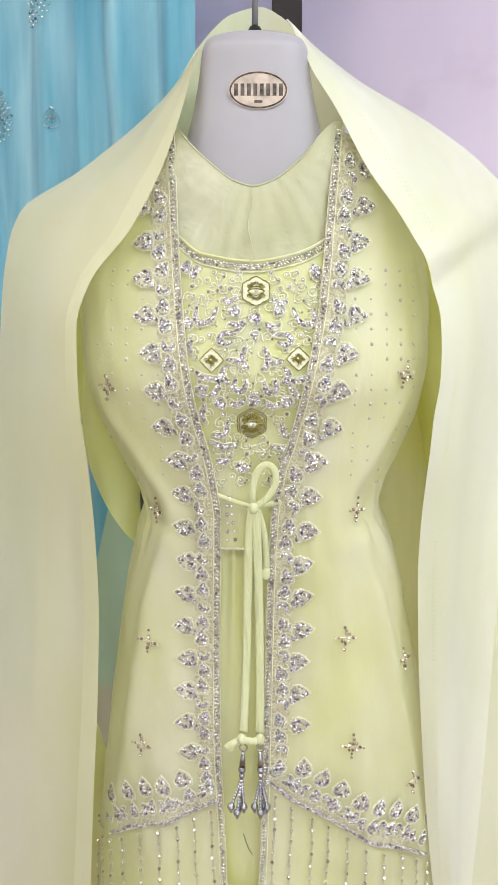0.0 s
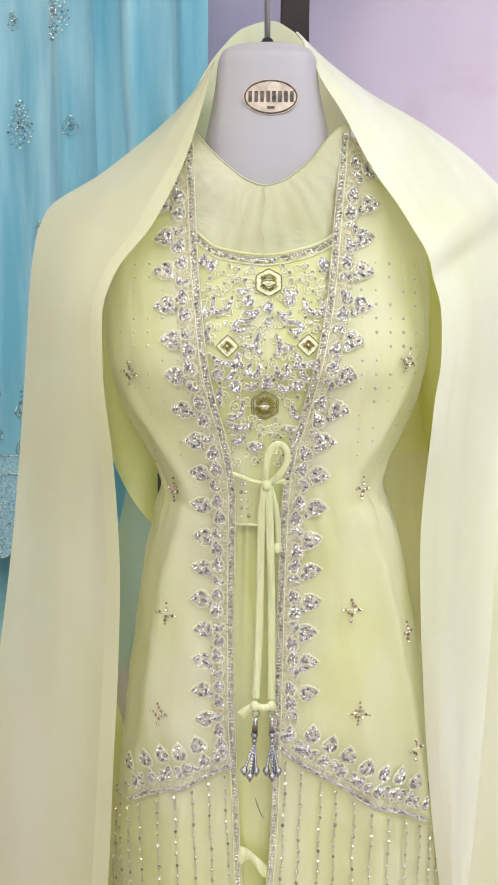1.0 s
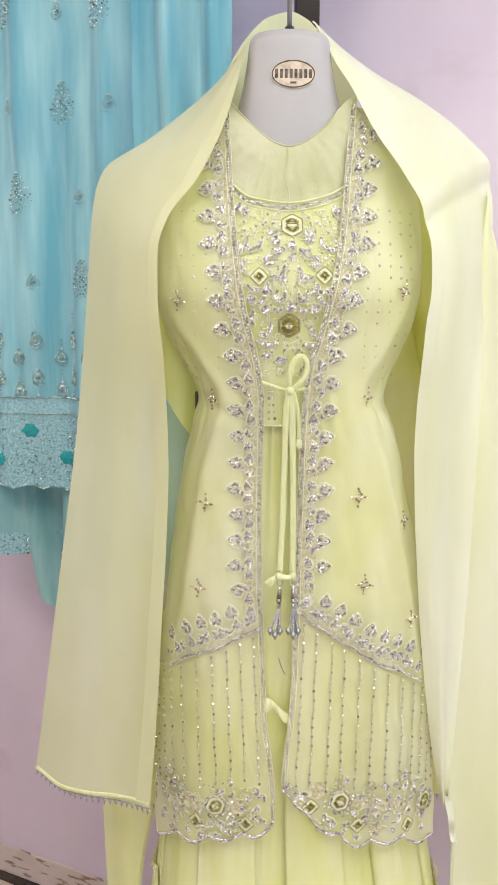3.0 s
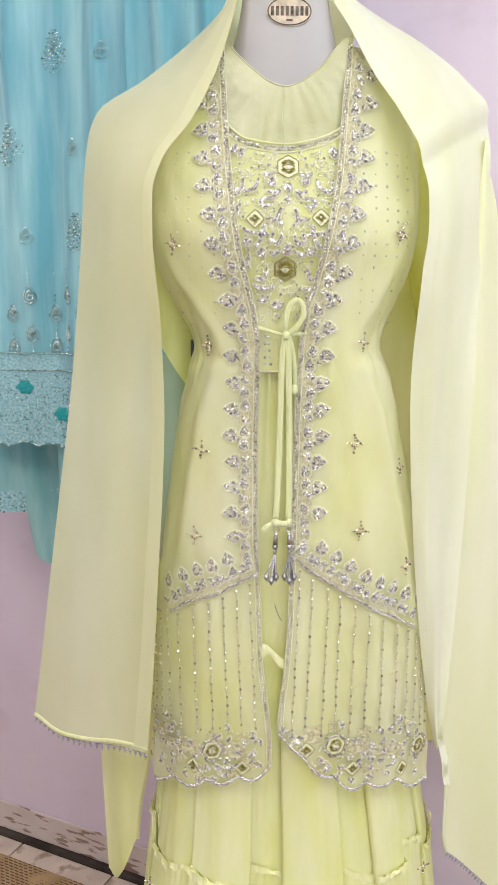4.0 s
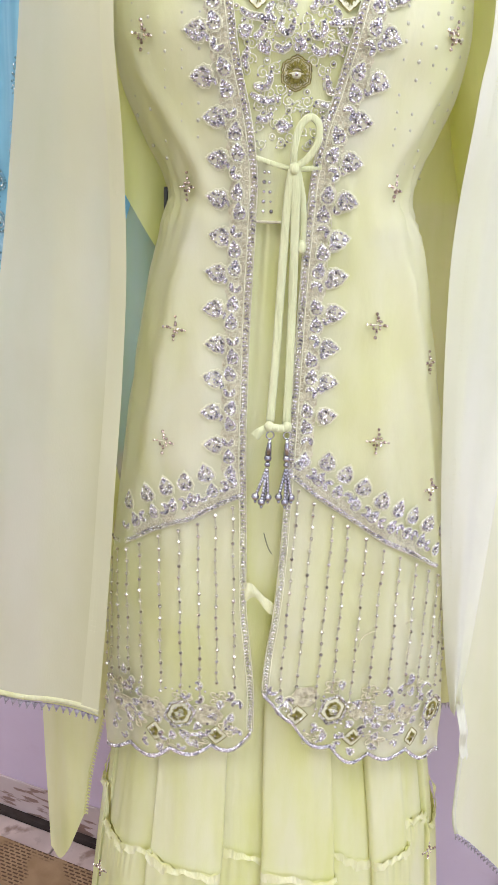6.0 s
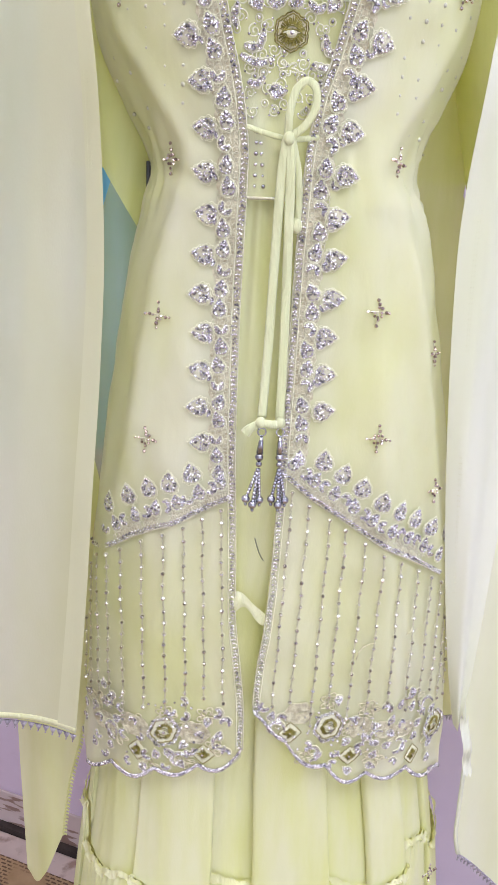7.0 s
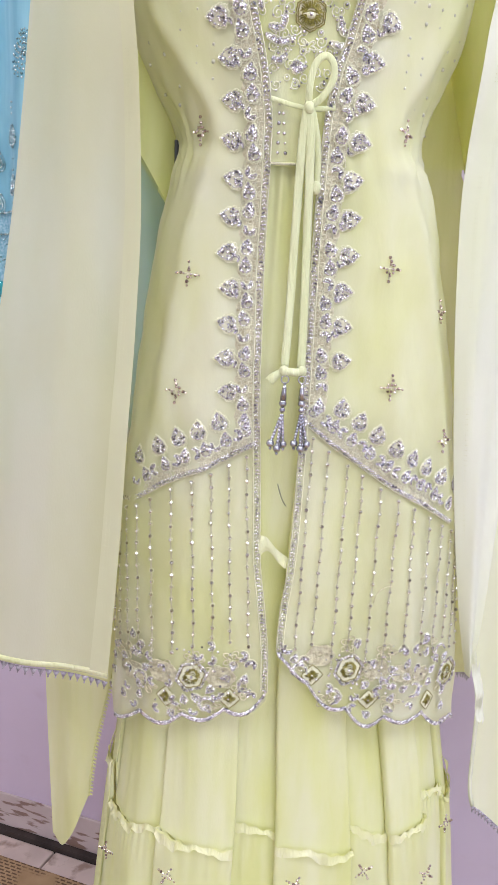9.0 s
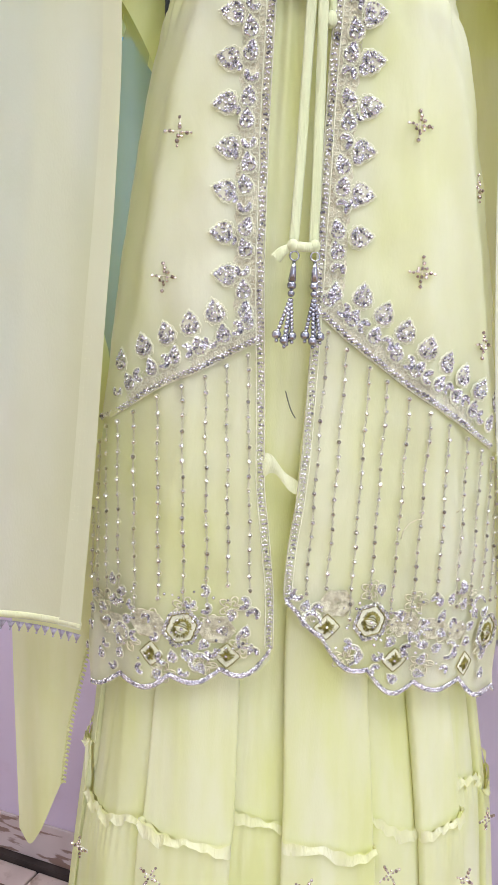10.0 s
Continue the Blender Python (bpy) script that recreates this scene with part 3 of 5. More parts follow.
# ---- the open jacket ----
JACKET = 0.006
HEM = spline((-.30, .735), (-.202, .737), (-.165, .752), (-.10, .768), (-.049, .778), (-.011, .80), (-.005, .852), (.0, .856), (.037, .811), (.083, .775), (.117, .759), (.16, .762), (.209, .738), (.26, .72), (.35, .72))
CUT_L = spline((-.40, .990), (-.21, 1.006), (-.175, 1.019), (-.121, 1.054), (-.08, 1.073), (-.03, 1.099), (.0, 1.108))
CUT_R = spline((.0, 1.135), (.02, 1.123), (.046, 1.102), (.078, 1.08), (.119, 1.052), (.163, 1.027), (.22, .992), (.26, .975), (.40, .955))


def scallop(x):
    return HEM(x) + 0.005 - 0.012 * abs(math.sin((x + 0.012) * math.pi / 0.047))


def jacket():
    j = thing("jacket", "open pale yellow jacket with silver beaded borders", "jacket")
    for side, edge, cut in ((-1, EDGE_L, CUT_L), (1, EDGE_R, CUT_R)):
        def front(u, v, lower=False):
            # u from the open edge round to the back, v upwards
            s = u ** 1.15
            ends = 2.9
            a_e = angle(edge(.9), .9, JACKET)
            a_ref = a_e + (side * ends - a_e) * s
            x_ref = hull(a_ref, .9, JACKET).x if abs(a_ref) < 1.57 else XC(.9) + side * .22
            x_ref = min(x_ref, edge(.9)) if side < 0 else max(x_ref, edge(.9))
            z0 = scallop(x_ref) if lower else cut(x_ref)
            z1 = cut(x_ref) + 0.012 if lower else 1.80 - 0.02 * s
            z = z0 + (z1 - z0) * v
            a0 = angle(edge(z), z, JACKET)
            a = a0 + (side * ends - a0) * s
            return hull(a, z, JACKET - (0.0022 if lower else 0))
        obj("lower_panel", *sheet(lambda u, v: front(u, v, True), 110, 40), YELLOW, j)
        obj("front_panel", *sheet(lambda u, v: front(u, v, False), 110, 90), YELLOW, j)
    return j


J = jacket()

# ---- the scarf ----
def scarf():
    d = thing("scarf", "long sheer lemon scarf draped over both shoulders", "scarf")
    in_l = spline((1.905, -.040), (1.883, -.050), (1.835, -.061), (1.773, -.079), (1.702, -.113), (1.652, -.150), (1.609, -.163), (1.55, -.164), (1.461, -.158), (1.346, -.156), (1.228, -.161), (1.106, -.170), (.98, -.179), (.80, -.195))
    out_l = spline((1.905, -.042), (1.90, -.046), (1.842, -.099), (1.778, -.180), (1.735, -.249), (1.700, -.262), (1.536, -.275), (1.378, -.291), (1.214, -.315), (1.043, -.341), (.883, -.366), (.80, -.380))
    in_r = spline((1.945, .022), (1.93, .036), (1.915, .044), (1.896, .050), (1.862, .061), (1.82, .084), (1.76, .114), (1.716, .144), (1.679, .164), (1.615, .185), (1.56, .188), (1.515, .184), (1.37, .181), (1.27, .185), (1.158, .194), (1.0, .211), (.872, .231), (.80, .246))
    out_r = spline((1.945, .025), (1.93, .044), (1.915, .058), (1.872, .115), (1.824, .195), (1.78, .255), (1.738, .292), (1.69, .300), (1.51, .282), (1.31, .273), (1.155, .270), (.993, .264), (.866, .258), (.80, .250))
    y_in = spline((1.945, .862), (1.915, .830), (1.87, .792), (1.80, .765), (1.70, .742), (1.60, .722), (1.50, .728), (1.40, .745), (1.2, .758), (.80, .785))
    y_out = spline((1.945, .88), (1.915, .862), (1.80, .845), (1.73, .85), (1.66, .835), (1.5, .82), (1.2, .815), (.80, .825))

    def panel(side, inner, outer, bottom):
        def f(u, v):
            z = bottom(u) + ((1.926 if side > 0 else 1.884) - bottom(u)) * v
            x = inner(z) + (outer(z) - inner(z)) * u
            y = y_in(z) + (y_out(z) - y_in(z)) * u
            if side > 0:
                y += (.045 * (.35 - u)) * min(max((1.62 - z) / .25, 0), 1)
            if side > 0:
                # the cloth breaks over the shoulder in a sharp slanting fold
                y += .014 * ease((1.665 + .075 * u - z) / .022) - .006 * math.exp(-((z - 1.675 - .075 * u) / .012) ** 2)
            low = min(max((1.65 - z) / .3, 0), 1)
            y += 0.006 * low * math.sin(u * 7 + z * 1.2 + side) + 0.004 * n3(u * 2, z * 2, side, 2.2) - 0.012 * (1 - low) * math.sin(math.pi * u)
            return Vector((x, y, z))
        return f

    def lace(line, size=0.0085):
        """A row of small silver points along a line."""
        verts, faces = [], []
        length = sum((b - a).length for a, b in zip(line, line[1:]))
        count = int(length / size)
        dist = np.concatenate(([0], np.cumsum([(b - a).length for a, b in zip(line, line[1:])])))

        def at(s):
            k = min(int(np.searchsorted(dist, s, side="right")) - 1, len(line) - 2)
            t = (s - dist[k]) / max(dist[k + 1] - dist[k], 1e-9)
            return line[k].lerp(line[k + 1], t), (line[k + 1] - line[k]).normalized()
        beads = []
        for i in range(count):
            p, t = at((i + 0.5) * length / count)
            down = Vector((0, 0, -1)) - t * t.dot(Vector((0, 0, -1)))
            down = down.normalized() if down.length > .01 else Vector((-1, 0, 0))
            k = len(verts)
            out = Vector((0, -0.0008, 0))
            verts += [p - t * size / 2 + out, p + t * size / 2 + out, p + down * size * 0.95 + out, p - t * size / 2 - out, p + t * size / 2 - out, p + down * size * 0.95 - out]
            faces += [(k, k + 1, k + 2), (k + 5, k + 4, k + 3), (k, k + 3, k + 4, k + 1), (k + 1, k + 4, k + 5, k + 2), (k + 2, k + 5, k + 3, k)]
            beads += [p + down * size * 0.9 + out * 2, p + out * 2]
        return join((verts, faces), stones(beads, 0.0011))

    bot_l = spline((0, .818), (.4, .822), (.75, .832), (1, .853))
    left = panel(-1, in_l, out_l, bot_l)
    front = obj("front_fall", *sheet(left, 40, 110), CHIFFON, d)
    obj("hem", *tube([left(i / 40, 0.004) for i in range(41)], 0.0034, 8, 0.5), RUFFLE, d, "double turned lemon hem")
    obj("edge_hem", *sheet(lambda u, v: left(u * .12, v) + Vector((0, -0.0014, 0)), 4, 110), HEMBAND, d)
    obj("lace_trim", *lace([left(i / 40, 0.0) + Vector((0, .004, -.001 - .006 * (1 - i / 40))) for i in range(41)]), LACE, d, "silver toothed lace edging")
    bot_r = lambda u: .80
    right = panel(1, in_r, out_r, bot_r)
    obj("front_fall", *sheet(right, 30, 200), DOUBLE_LIT, d)
    obj("edge_hem", *sheet(lambda u, v: right(u * .26, v) + Vector((0, -0.0014, 0)), 4, 200), DOUBLE_LIT, d)

    for edge, wide, spans in ((left, .085, ((.10, .26), (.34, .47), (.55, .62), (.72, .80))), (right, .17, ((.16, .30), (.40, .52), (.60, .68), (.80, .90)))):
        for a, b in spans:
            pts = [edge(wide + q * .012, a + (b - a) * i / 26) + Vector((0, -.0024, 0)) for i in range(27) for q in (-1, 1)]
            obj("hem_stitching", *stones(pts, .0005, .1), HEMBAND, d)
    # a worked motif on the layer behind, seen dimly through the cloth
    for x, z, s in ((-.245, 1.19, 30), (-.225, 1.215, 70), (-.215, 1.62, 20), (.235, 1.64, 20)):
        ghost = stones([Vector((x + .012 * math.cos(radians(s) + i * 1.3) * (i / 9), .842, z + .014 * math.sin(radians(s) + i * 1.7) * (i / 9))) for i in range(10)], .0026)
        obj("faint_motif", *ghost, LACE, d)
    obj("frayed_tip", *sheet(lambda u, v: Vector((.246 + .010 * u + .012 * (1 - v), .80 + .004 * math.sin(9 * v), .745 + .075 * v + .004 * math.sin(14 * u))), 5, 10), DOUBLE_LIT, d)

    # the fold that falls behind the narrow front end
    in_b = spline((1.70, .282), (1.50, .268), (1.30, .264), (1.1, .258), (.9, .250), (.80, .262), (.74, .270), (.643, .270), (.58, .285), (.50, .33))
    out_b = spline((1.70, .292), (1.60, .318), (1.3, .345), (1.0, .375), (.7, .41), (.50, .43))

    def behind(u, v):
        z0 = .605 - .24 * u ** 1.2
        z = z0 + (1.70 - z0) * v
        x = in_b(z) + (out_b(z) - in_b(z)) * u
        return Vector((x, .825 + .035 * u + .008 * math.sin(5 * u + 2 * z) - .01 * math.sin(math.pi * v), z))
    obj("side_fall", *sheet(behind, 30, 80), CHIFFON_LIFTED, d)
    obj("hem", *tube([behind(0, .30 - .30 * i / 30) for i in range(31)], .0028, 6, .6), DOUBLE_LIT, d)
    line = [behind(i / 20, 0) for i in range(21)]
    obj("lace_trim", *lace(line, .007), LACE, d)

    # the part that falls behind the body, seen beside the skirt
    def back_fall(u, v):
        z0 = spline((0, .535), (.25, .520), (.6, .545), (1, .60))(u)
        z = z0 + (1.72 - z0) * v
        x0 = spline((.5, -.278), (.8, -.284), (1.2, -.262), (1.5, -.235), (1.72, -.2))(z)
        x1 = spline((.5, -.236), (.56, -.232), (.66, -.222), (.75, -.203), (.9, -.172), (1.06, -.178), (1.22, -.22), (1.5, -.20), (1.72, -.16))(z)
        return Vector((x0 + (x1 - x0) * u, .885 + .012 * math.sin(4 * u + 3 * z), z))
    obj("back_fall", *sheet(back_fall, 20, 70), BACKLIT, d)
    obj("lace_trim", *lace([back_fall(1, .35 - .35 * i / 30) for i in range(31)], .005), BACKLIT, d)

    # the short back end beside the hem
    def short_end(u, v):
        z0 = .800 - .055 * u + .006 * math.sin(9 * u)
        return Vector((.205 + .085 * u, .905 + .008 * math.sin(7 * u), z0 + (1.05 - z0) * v))
    obj("short_end", *sheet(short_end, 14, 20), BACKLIT, d)
    obj("lace_trim", *lace([short_end(i / 14, 0) for i in range(15)], .0065), LACE, d)

    # round the back of the neck
    top = [(-.100, .850, 1.825), (-.052, .865, 1.912), (-.018, .880, 1.948), (.012, .885, 1.957), (.034, .880, 1.946), (.060, .865, 1.912), (.104, .850, 1.842)]
    tx, ty, tz = [spline(*[(i / 6, p[k]) for i, p in enumerate(top)]) for k in range(3)]

    def nape(u, v):
        return Vector((tx(u), ty(u) + .02 * math.sin(math.pi * v) + .012 * v, tz(u) - .24 * v))
    obj("nape_fold", *sheet(nape, 40, 16), CHIFFON_LIFTED, d)

    def back(u, v):
        x = -.26 + .56 * u
        z1 = 1.74 + .10 * math.cos((x - .01) * 5.5)
        return Vector((x, .99 + .01 * math.sin(16 * x), 1.43 + (z1 - 1.43) * v))
    obj("back_drape", *sheet(back, 30, 20), BACKLIT, d)


scarf()


# ---- sleeves of the jacket, empty and hanging ----
def sleeves():
    for side, x0, x1, z0 in ((-1, -.150, -.158, 1.398), (1, .195, .288, 1.178)):
        tilt = .05 if side < 0 else .006
        def f(u, v):
            a = 2 * math.pi * u
            z = z0 + (1.70 - z0) * v
            mx = x1 + (x0 - x1) * v ** 1.4 * 0.9
            r = (.030 if side < 0 else .036) + .014 * v + (.006 * math.sin(math.pi * min(v * 2.2, 1)) if side < 0 else 0)
            return Vector((mx + r * math.cos(a), .885 + .035 * math.sin(a) + .004 * math.sin(3 * a + 20 * z), z - tilt * math.cos(a) * (1 - v)))
        obj("sleeve", *sheet(f, 28, 40), BACKLIT, J)
        if side > 0:
            def cuff(u, v):
                p = f(u, v * .12)
                return Vector((x1 + (p.x - x1) * 1.05, .885 + (p.y - .885) * 1.05, p.z))
            obj("cuff", *sheet(cuff, 28, 5), BAND, J, "gold embroidered cuff")
            obj("cuff_beading", *stones([cuff(dice.random(), dice.random()) + Vector((0, -.001, 0)) for _ in range(160)], .0022), GOLDSTONE, J)
    for side in (-1, 1):
        # the jacket's back skirt that shows beside the body
        def g(u, v):
            z = 1.02 + (1.54 - 1.02) * v
            return Vector((XC(z) + side * (.10 + (HALF(z) - .10 + (.088 - .010 * v if side > 0 else .05)) * u), .93 - .02 * u, z))
        obj("back_panel", *sheet(g, 12, 20), BACKLIT if side > 0 else VEIL, J)


sleeves()


# ---- teal outfit on the wall behind ----
def along(x, z, out=0.0):
    """A place on the teal clothes: x across the room, out metres towards the shot."""
    return Vector((x - out * .43, 1.07 - .48 * x - out * .9, z))


def teal_folds(x, z):
    return .016 * math.sin(34 * x + 1.2 * math.sin(2.0 * z)) + .007 * math.sin(71 * x + 2 * z) + .006 * n3(x, 0, z, 8)


def teal_point(x, z, out=0.0):
    return along(x, z, out + teal_folds(x, z))


def teal_hem(x):
    return 1.192 + .008 * abs(math.sin(x * 60))


def teal_outfit():
    k = thing("teal_kurta", "flared pale teal kurta with silver embroidered hem", "dress")

    def body(u, v):
        x0 = -.74 + .10 * v
        x1 = -.30 + .10 * v
        x = x0 + (x1 - x0) * u
        z = 1.384 + (2.45 - 1.384) * v
        return teal_point(x, z)
    obj("body", *sheet(body, 110, 60), TEAL, k)

    def border(u, v):
        x = -.745 + .45 * u
        z = teal_hem(x) + (1.386 - teal_hem(x)) * v
        return teal_point(x, z, .002)
    obj("hem_border", *sheet(border, 110, 14), TEAL_EMB, k, "densely embroidered silver hem border")
    for z in (1.384, 1.350):
        obj("hem_beading", *stones([teal_point(-.74 + .44 * i / 110, z, .005) for i in range(111)], .0022), TEALSTONE, k)
    obj("hem_beading", *stones([teal_point(-.74 + .44 * i / 120, teal_hem(-.74 + .44 * i / 120), .004) for i in range(121)], .0022), TEALSTONE, k)
    obj("stone_scatter", *stones([teal_point(dice.uniform(-.74, -.30), dice.uniform(1.20, 1.345), .004) for _ in range(900)], .0018), TEALSTONE, k)

    def drop(x, z, s):
        ring = []
        for i in range(22):
            a = 2 * math.pi * i / 22
            ring.append(teal_point(x + .72 * s * math.cos(a) * (1 - .42 * math.sin(a)), z + s * math.sin(a) * 1.12, .004))
        core = [teal_point(x + .4 * s * math.cos(i * 2.4) * (i / 9), z + .4 * s * math.sin(i * 2.4) * (i / 9), .004) for i in range(9)]
        return ring, core
    for i in range(12):
        x = -.735 + i * .0385
        pts = [teal_point(x, 1.55 - q * .0085, .004) for q in range(20) if dice.random() < .75]
        for z in ((1.50, 1.425) if i % 2 else (1.465, 1.40)):
            a, b = drop(x, z, .014)
            pts += a + b + drop(x, z - .001, .008)[0]
        obj("drop_column", *stones(pts, .0019), TEALSTONE, k)
    for x, z, s in ((-.311, 2.098, .028), (-.400, 1.948, .028), (-.487, 1.784, .028), (-.359, 1.616, .026), (-.511, 2.137, .028), (-.590, 1.95, .028), (-.60, 1.60, .028), (-.57, 1.66, .013),
                    (-.407, 2.113, .013), (-.501, 1.948, .013), (-.288, 1.925, .013), (-.366, 1.772, .013), (-.465, 1.614, .013)):
        a, b = drop(x, z, s)
        extra = []
        for q, c in ((1.2, 20), (.78, 18), (.55, 13), (.3, 7)) if s > .02 else ((.5, 8),):
            for i in range(c):
                t = 2 * math.pi * i / c + .2 * q
                extra.append(teal_point(x + .72 * s * q * math.cos(t) * (1 - .42 * math.sin(t)) + dice.gauss(0, .0004), z + 1.12 * s * q * math.sin(t), .004))
        obj("stone_motif", *stones(a + b + extra, .0020 if s > .02 else .0016), TEALSTONE, k)
    for x, z in ((-.488, 1.315), (-.549, 1.256), (-.418, 1.261), (-.628, 1.31), (-.685, 1.256), (-.352, 1.315)):
        v, f = [], []
        c = teal_point(x, z, .0045)
        pts = [c]
        for i in range(20):
            a = 2 * math.pi * i / 20
            r = .0165 + .0025 * math.cos(6 * a)
            pts.append(teal_point(x + r * math.cos(a), z + r * .85 * math.sin(a), .004))
        for i in range(20):
            a = 2 * math.pi * i / 20
            pts.append(teal_point(x + .010 * math.cos(a), z + .0085 * math.sin(a), .0075))
        f = [(1 + i, 1 + (i + 1) % 20, 21 + (i + 1) % 20, 21 + i) for i in range(20)] + [(0, 21 + i, 21 + (i + 1) % 20) for i in range(20)]
        obj("thread_flower", pts, f, TEAL_DEEP, k, "deep teal thread flower")

    # the hanging sleeve and scarf beside the kurta
    def fall(u, v):
        z = 1.05 + (2.45 - 1.05) * v
        x = -.24 + (.172) * u + .02 * (1 - v)
        return along(x, z, .03 + .018 * math.sin(u * 13 + z * 1.5) + .008 * n3(x, 1, z, 9))
    obj("side_drape", *sheet(fall, 60, 40), TEAL, k)
    p = thing("teal_trousers", "pale teal trousers with embroidered cuffs", "trousers")
    for x0, x1, z0 in ((-.72, -.488, 1.028), (-.482, -.36, 1.005)):
        def leg(u, v):
            z = z0 + .012 * (u - .5) + (1.30 - z0) * v
            x = x0 + (x1 - x0) * u
            return along(x, z, -.035 + .012 * math.sin(u * 6) - .06 * (2 * u - 1) ** 2 + .006 * n3(x, 0, z, 10))
        obj("leg", *sheet(leg, 30, 24), MINT, p)
        obj("cuff", *sheet(lambda u, v: leg(u, v * .18) + Vector((-.001, -.003, 0)), 30, 4), TEAL_EMB, p, "silver embroidered cuff")
        obj("cuff_beading", *stones([leg(dice.random(), dice.random() * .17) + Vector((-.002, -.005, 0)) for _ in range(150)], .002), TEALSTONE, p)
    s = thing("mint_scarf_end", "twisted mint chiffon scarf end below the trousers", "scarf")

    def tail(u, v):
        z = .905 + .05 * (1 - u) * .9 + (1.16 - .905) * v
        x = -.548 + .02 * v + (.085 - .01 * v) * u
        return along(x, z, -.075 + .03 * math.sin(u * 3.5 + 3 * v))
    obj("cloth", *sheet(tail, 24, 30), MINT, s)
    obj("bead_edge", *stones([tail(1, i / 24) for i in range(25)], .0028), TEALSTONE, s)


teal_outfit()


# ---- embroidery ----
def stitched(name, pieces):
    """One small mesh from (verts, faces, material) pieces."""
    verts, faces, slots, mats = [], [], [], []
    for v, f, m in pieces:
        if m not in mats:
            mats.append(m)
        k = len(verts)
        verts += [tuple(p) for p in v]
        faces += [tuple(i + k for i in q) for q in f]
        slots += [mats.index(m)] * len(f)
    me = bpy.data.meshes.new(name)
    me.from_pydata(verts, [], faces)
    for m in mats:
        me.materials.append(m)
    me.polygons.foreach_set("material_index", slots)
    me.update()
    return me


def put(name, me, parent, m, label=""):
    ob = new(name, me)
    ob.parent = parent
    ob.matrix_basis = m
    return tagged(ob, label)


def fan(outline, y, rise):
    """A slightly domed patch inside an outline of (x, z)."""
    n = len(outline)
    cx, cz = sum(p[0] for p in outline) / n, sum(p[1] for p in outline) / n
    v = [(x, y, z) for x, z in outline] + [(cx + (x - cx) * .6, y - rise, cz + (z - cz) * .6) for x, z in outline] + [(cx, y - rise * 1.2, cz)]
    f = [(i, (i + 1) % n, n + (i + 1) % n, n + i) for i in range(n)] + [(n + i, n + (i + 1) % n, 2 * n) for i in range(n)]
    return v, f


def leaf_line(length, width, n=22, wave=0.0):
    out = []
    for i in range(n):
        a = 2 * math.pi * i / n
        k = 1 + wave * math.cos(9 * a)
        out.append((.5 * width * math.sin(a) * abs(math.sin(a / 2)) ** .95 * 1.24 * k, .5 * length * math.cos(a) * k))
    return out


def leaf_motif(length, width, seed=0):
    """A heart of tiny stones, hollow in the middle, inside two looped cream cords."""
    r = random.Random(seed)
    patch = leaf_line(length * 1.16, width * 1.12, 36)
    core = leaf_line(length, width, 120)
    pts = []
    gap = r.uniform(0, 1)
    for s, pitch in ((0.96, .0020), (0.72, .0020), (0.46, .0021)):
        around = sum(math.hypot(core[k][0] - core[k - 1][0], core[k][1] - core[k - 1][1]) for k in range(120)) * s
        c = int(around / pitch)
        for k in range(c):
            if s < .8 and abs((k / c - gap + .5) % 1 - .5) < .09:
                continue
            x, z = core[int(k * 120 / c) % 120]
            pts.append((x * s + r.gauss(0, .00028), -.0016 + r.gauss(0, .0003), z * s + r.gauss(0, .00028)))
    pts += [(r.gauss(0, .0009), -.0016, r.gauss(-.001, .0009)) for _ in range(4)]
    cords = []
    for grow, wave, ph in ((1.18, .04, 0), (1.31, .05, 1.5)):
        line = []
        for k in range(66):
            a = 2 * math.pi * k / 66
            q = 1 + wave * math.cos(11 * a + ph)
            line.append((.5 * width * grow * math.sin(a) * abs(math.sin(a / 2)) ** .95 * 1.24 * q, -.0006 - .0003 * math.cos(22 * a), .5 * length * grow * math.cos(a) * q))
        cords.append((*tube(line, .00040, 4, 1, True), IVORY))
    return [(*fan(patch, 0, .0006), THREAD)] + cords + [(*stones(pts, .00118, .28), STONE)]


def bead_path(line, width=.0024, rad=.00118, gap=.0017, seed=0):
    """A beaded stroke with cream cord at its rim, in the x-z plane."""
    r = random.Random(seed)
    line = [Vector((x, 0, z)) for x, z in line]
    dense = []
    for k in range(len(line) - 1):
        p0, p1, p2, p3 = line[max(k - 1, 0)], line[k], line[k + 1], line[min(k + 2, len(line) - 1)]
        for i in range(8):
            t = i / 8
            dense.append(.5 * ((2 * p1) + (p2 - p0) * t + (2 * p0 - 5 * p1 + 4 * p2 - p3) * t * t + (3 * p1 - p0 - 3 * p2 + p3) * t ** 3))
    dense.append(line[-1])
    v, beads, left, right = [], [], [], []
    run = 0
    for i, p in enumerate(dense):
        t = (dense[min(i + 1, len(dense) - 1)] - dense[max(i - 1, 0)]).normalized()
        s = Vector((-t.z, 0, t.x))
        w = width * (1 - .5 * abs(2 * i / (len(dense) - 1) - 1) ** 3)
        out = 1.42 + .16 * math.sin(i * 1.9)
        left.append(p + s * w * out)
        right.append(p - s * w * out)
        if i:
            run += (p - dense[i - 1]).length
        if run >= gap or i == 0:
            run = 0
            for q in (-.62, .0, .62) if w > .0020 else (-.45, .45):
                beads.append(p + s * w * (q + r.uniform(-.2, .2)) + t * r.uniform(-.0005, .0005) + Vector((0, -.0016, 0)))
    n = len(dense)
    v = left + right
    f = [(i, i + 1, n + i + 1, n + i) for i in range(n - 1)]
    rim = left + right[::-1]
    return [([p + Vector((0, -.0004, 0)) for p in v], f, THREAD), (*tube([p + Vector((0, -.0007, 0)) for p in rim], .0006, 4, 1, True), IVORY), (*stones(beads, rad, .3), STONE)]


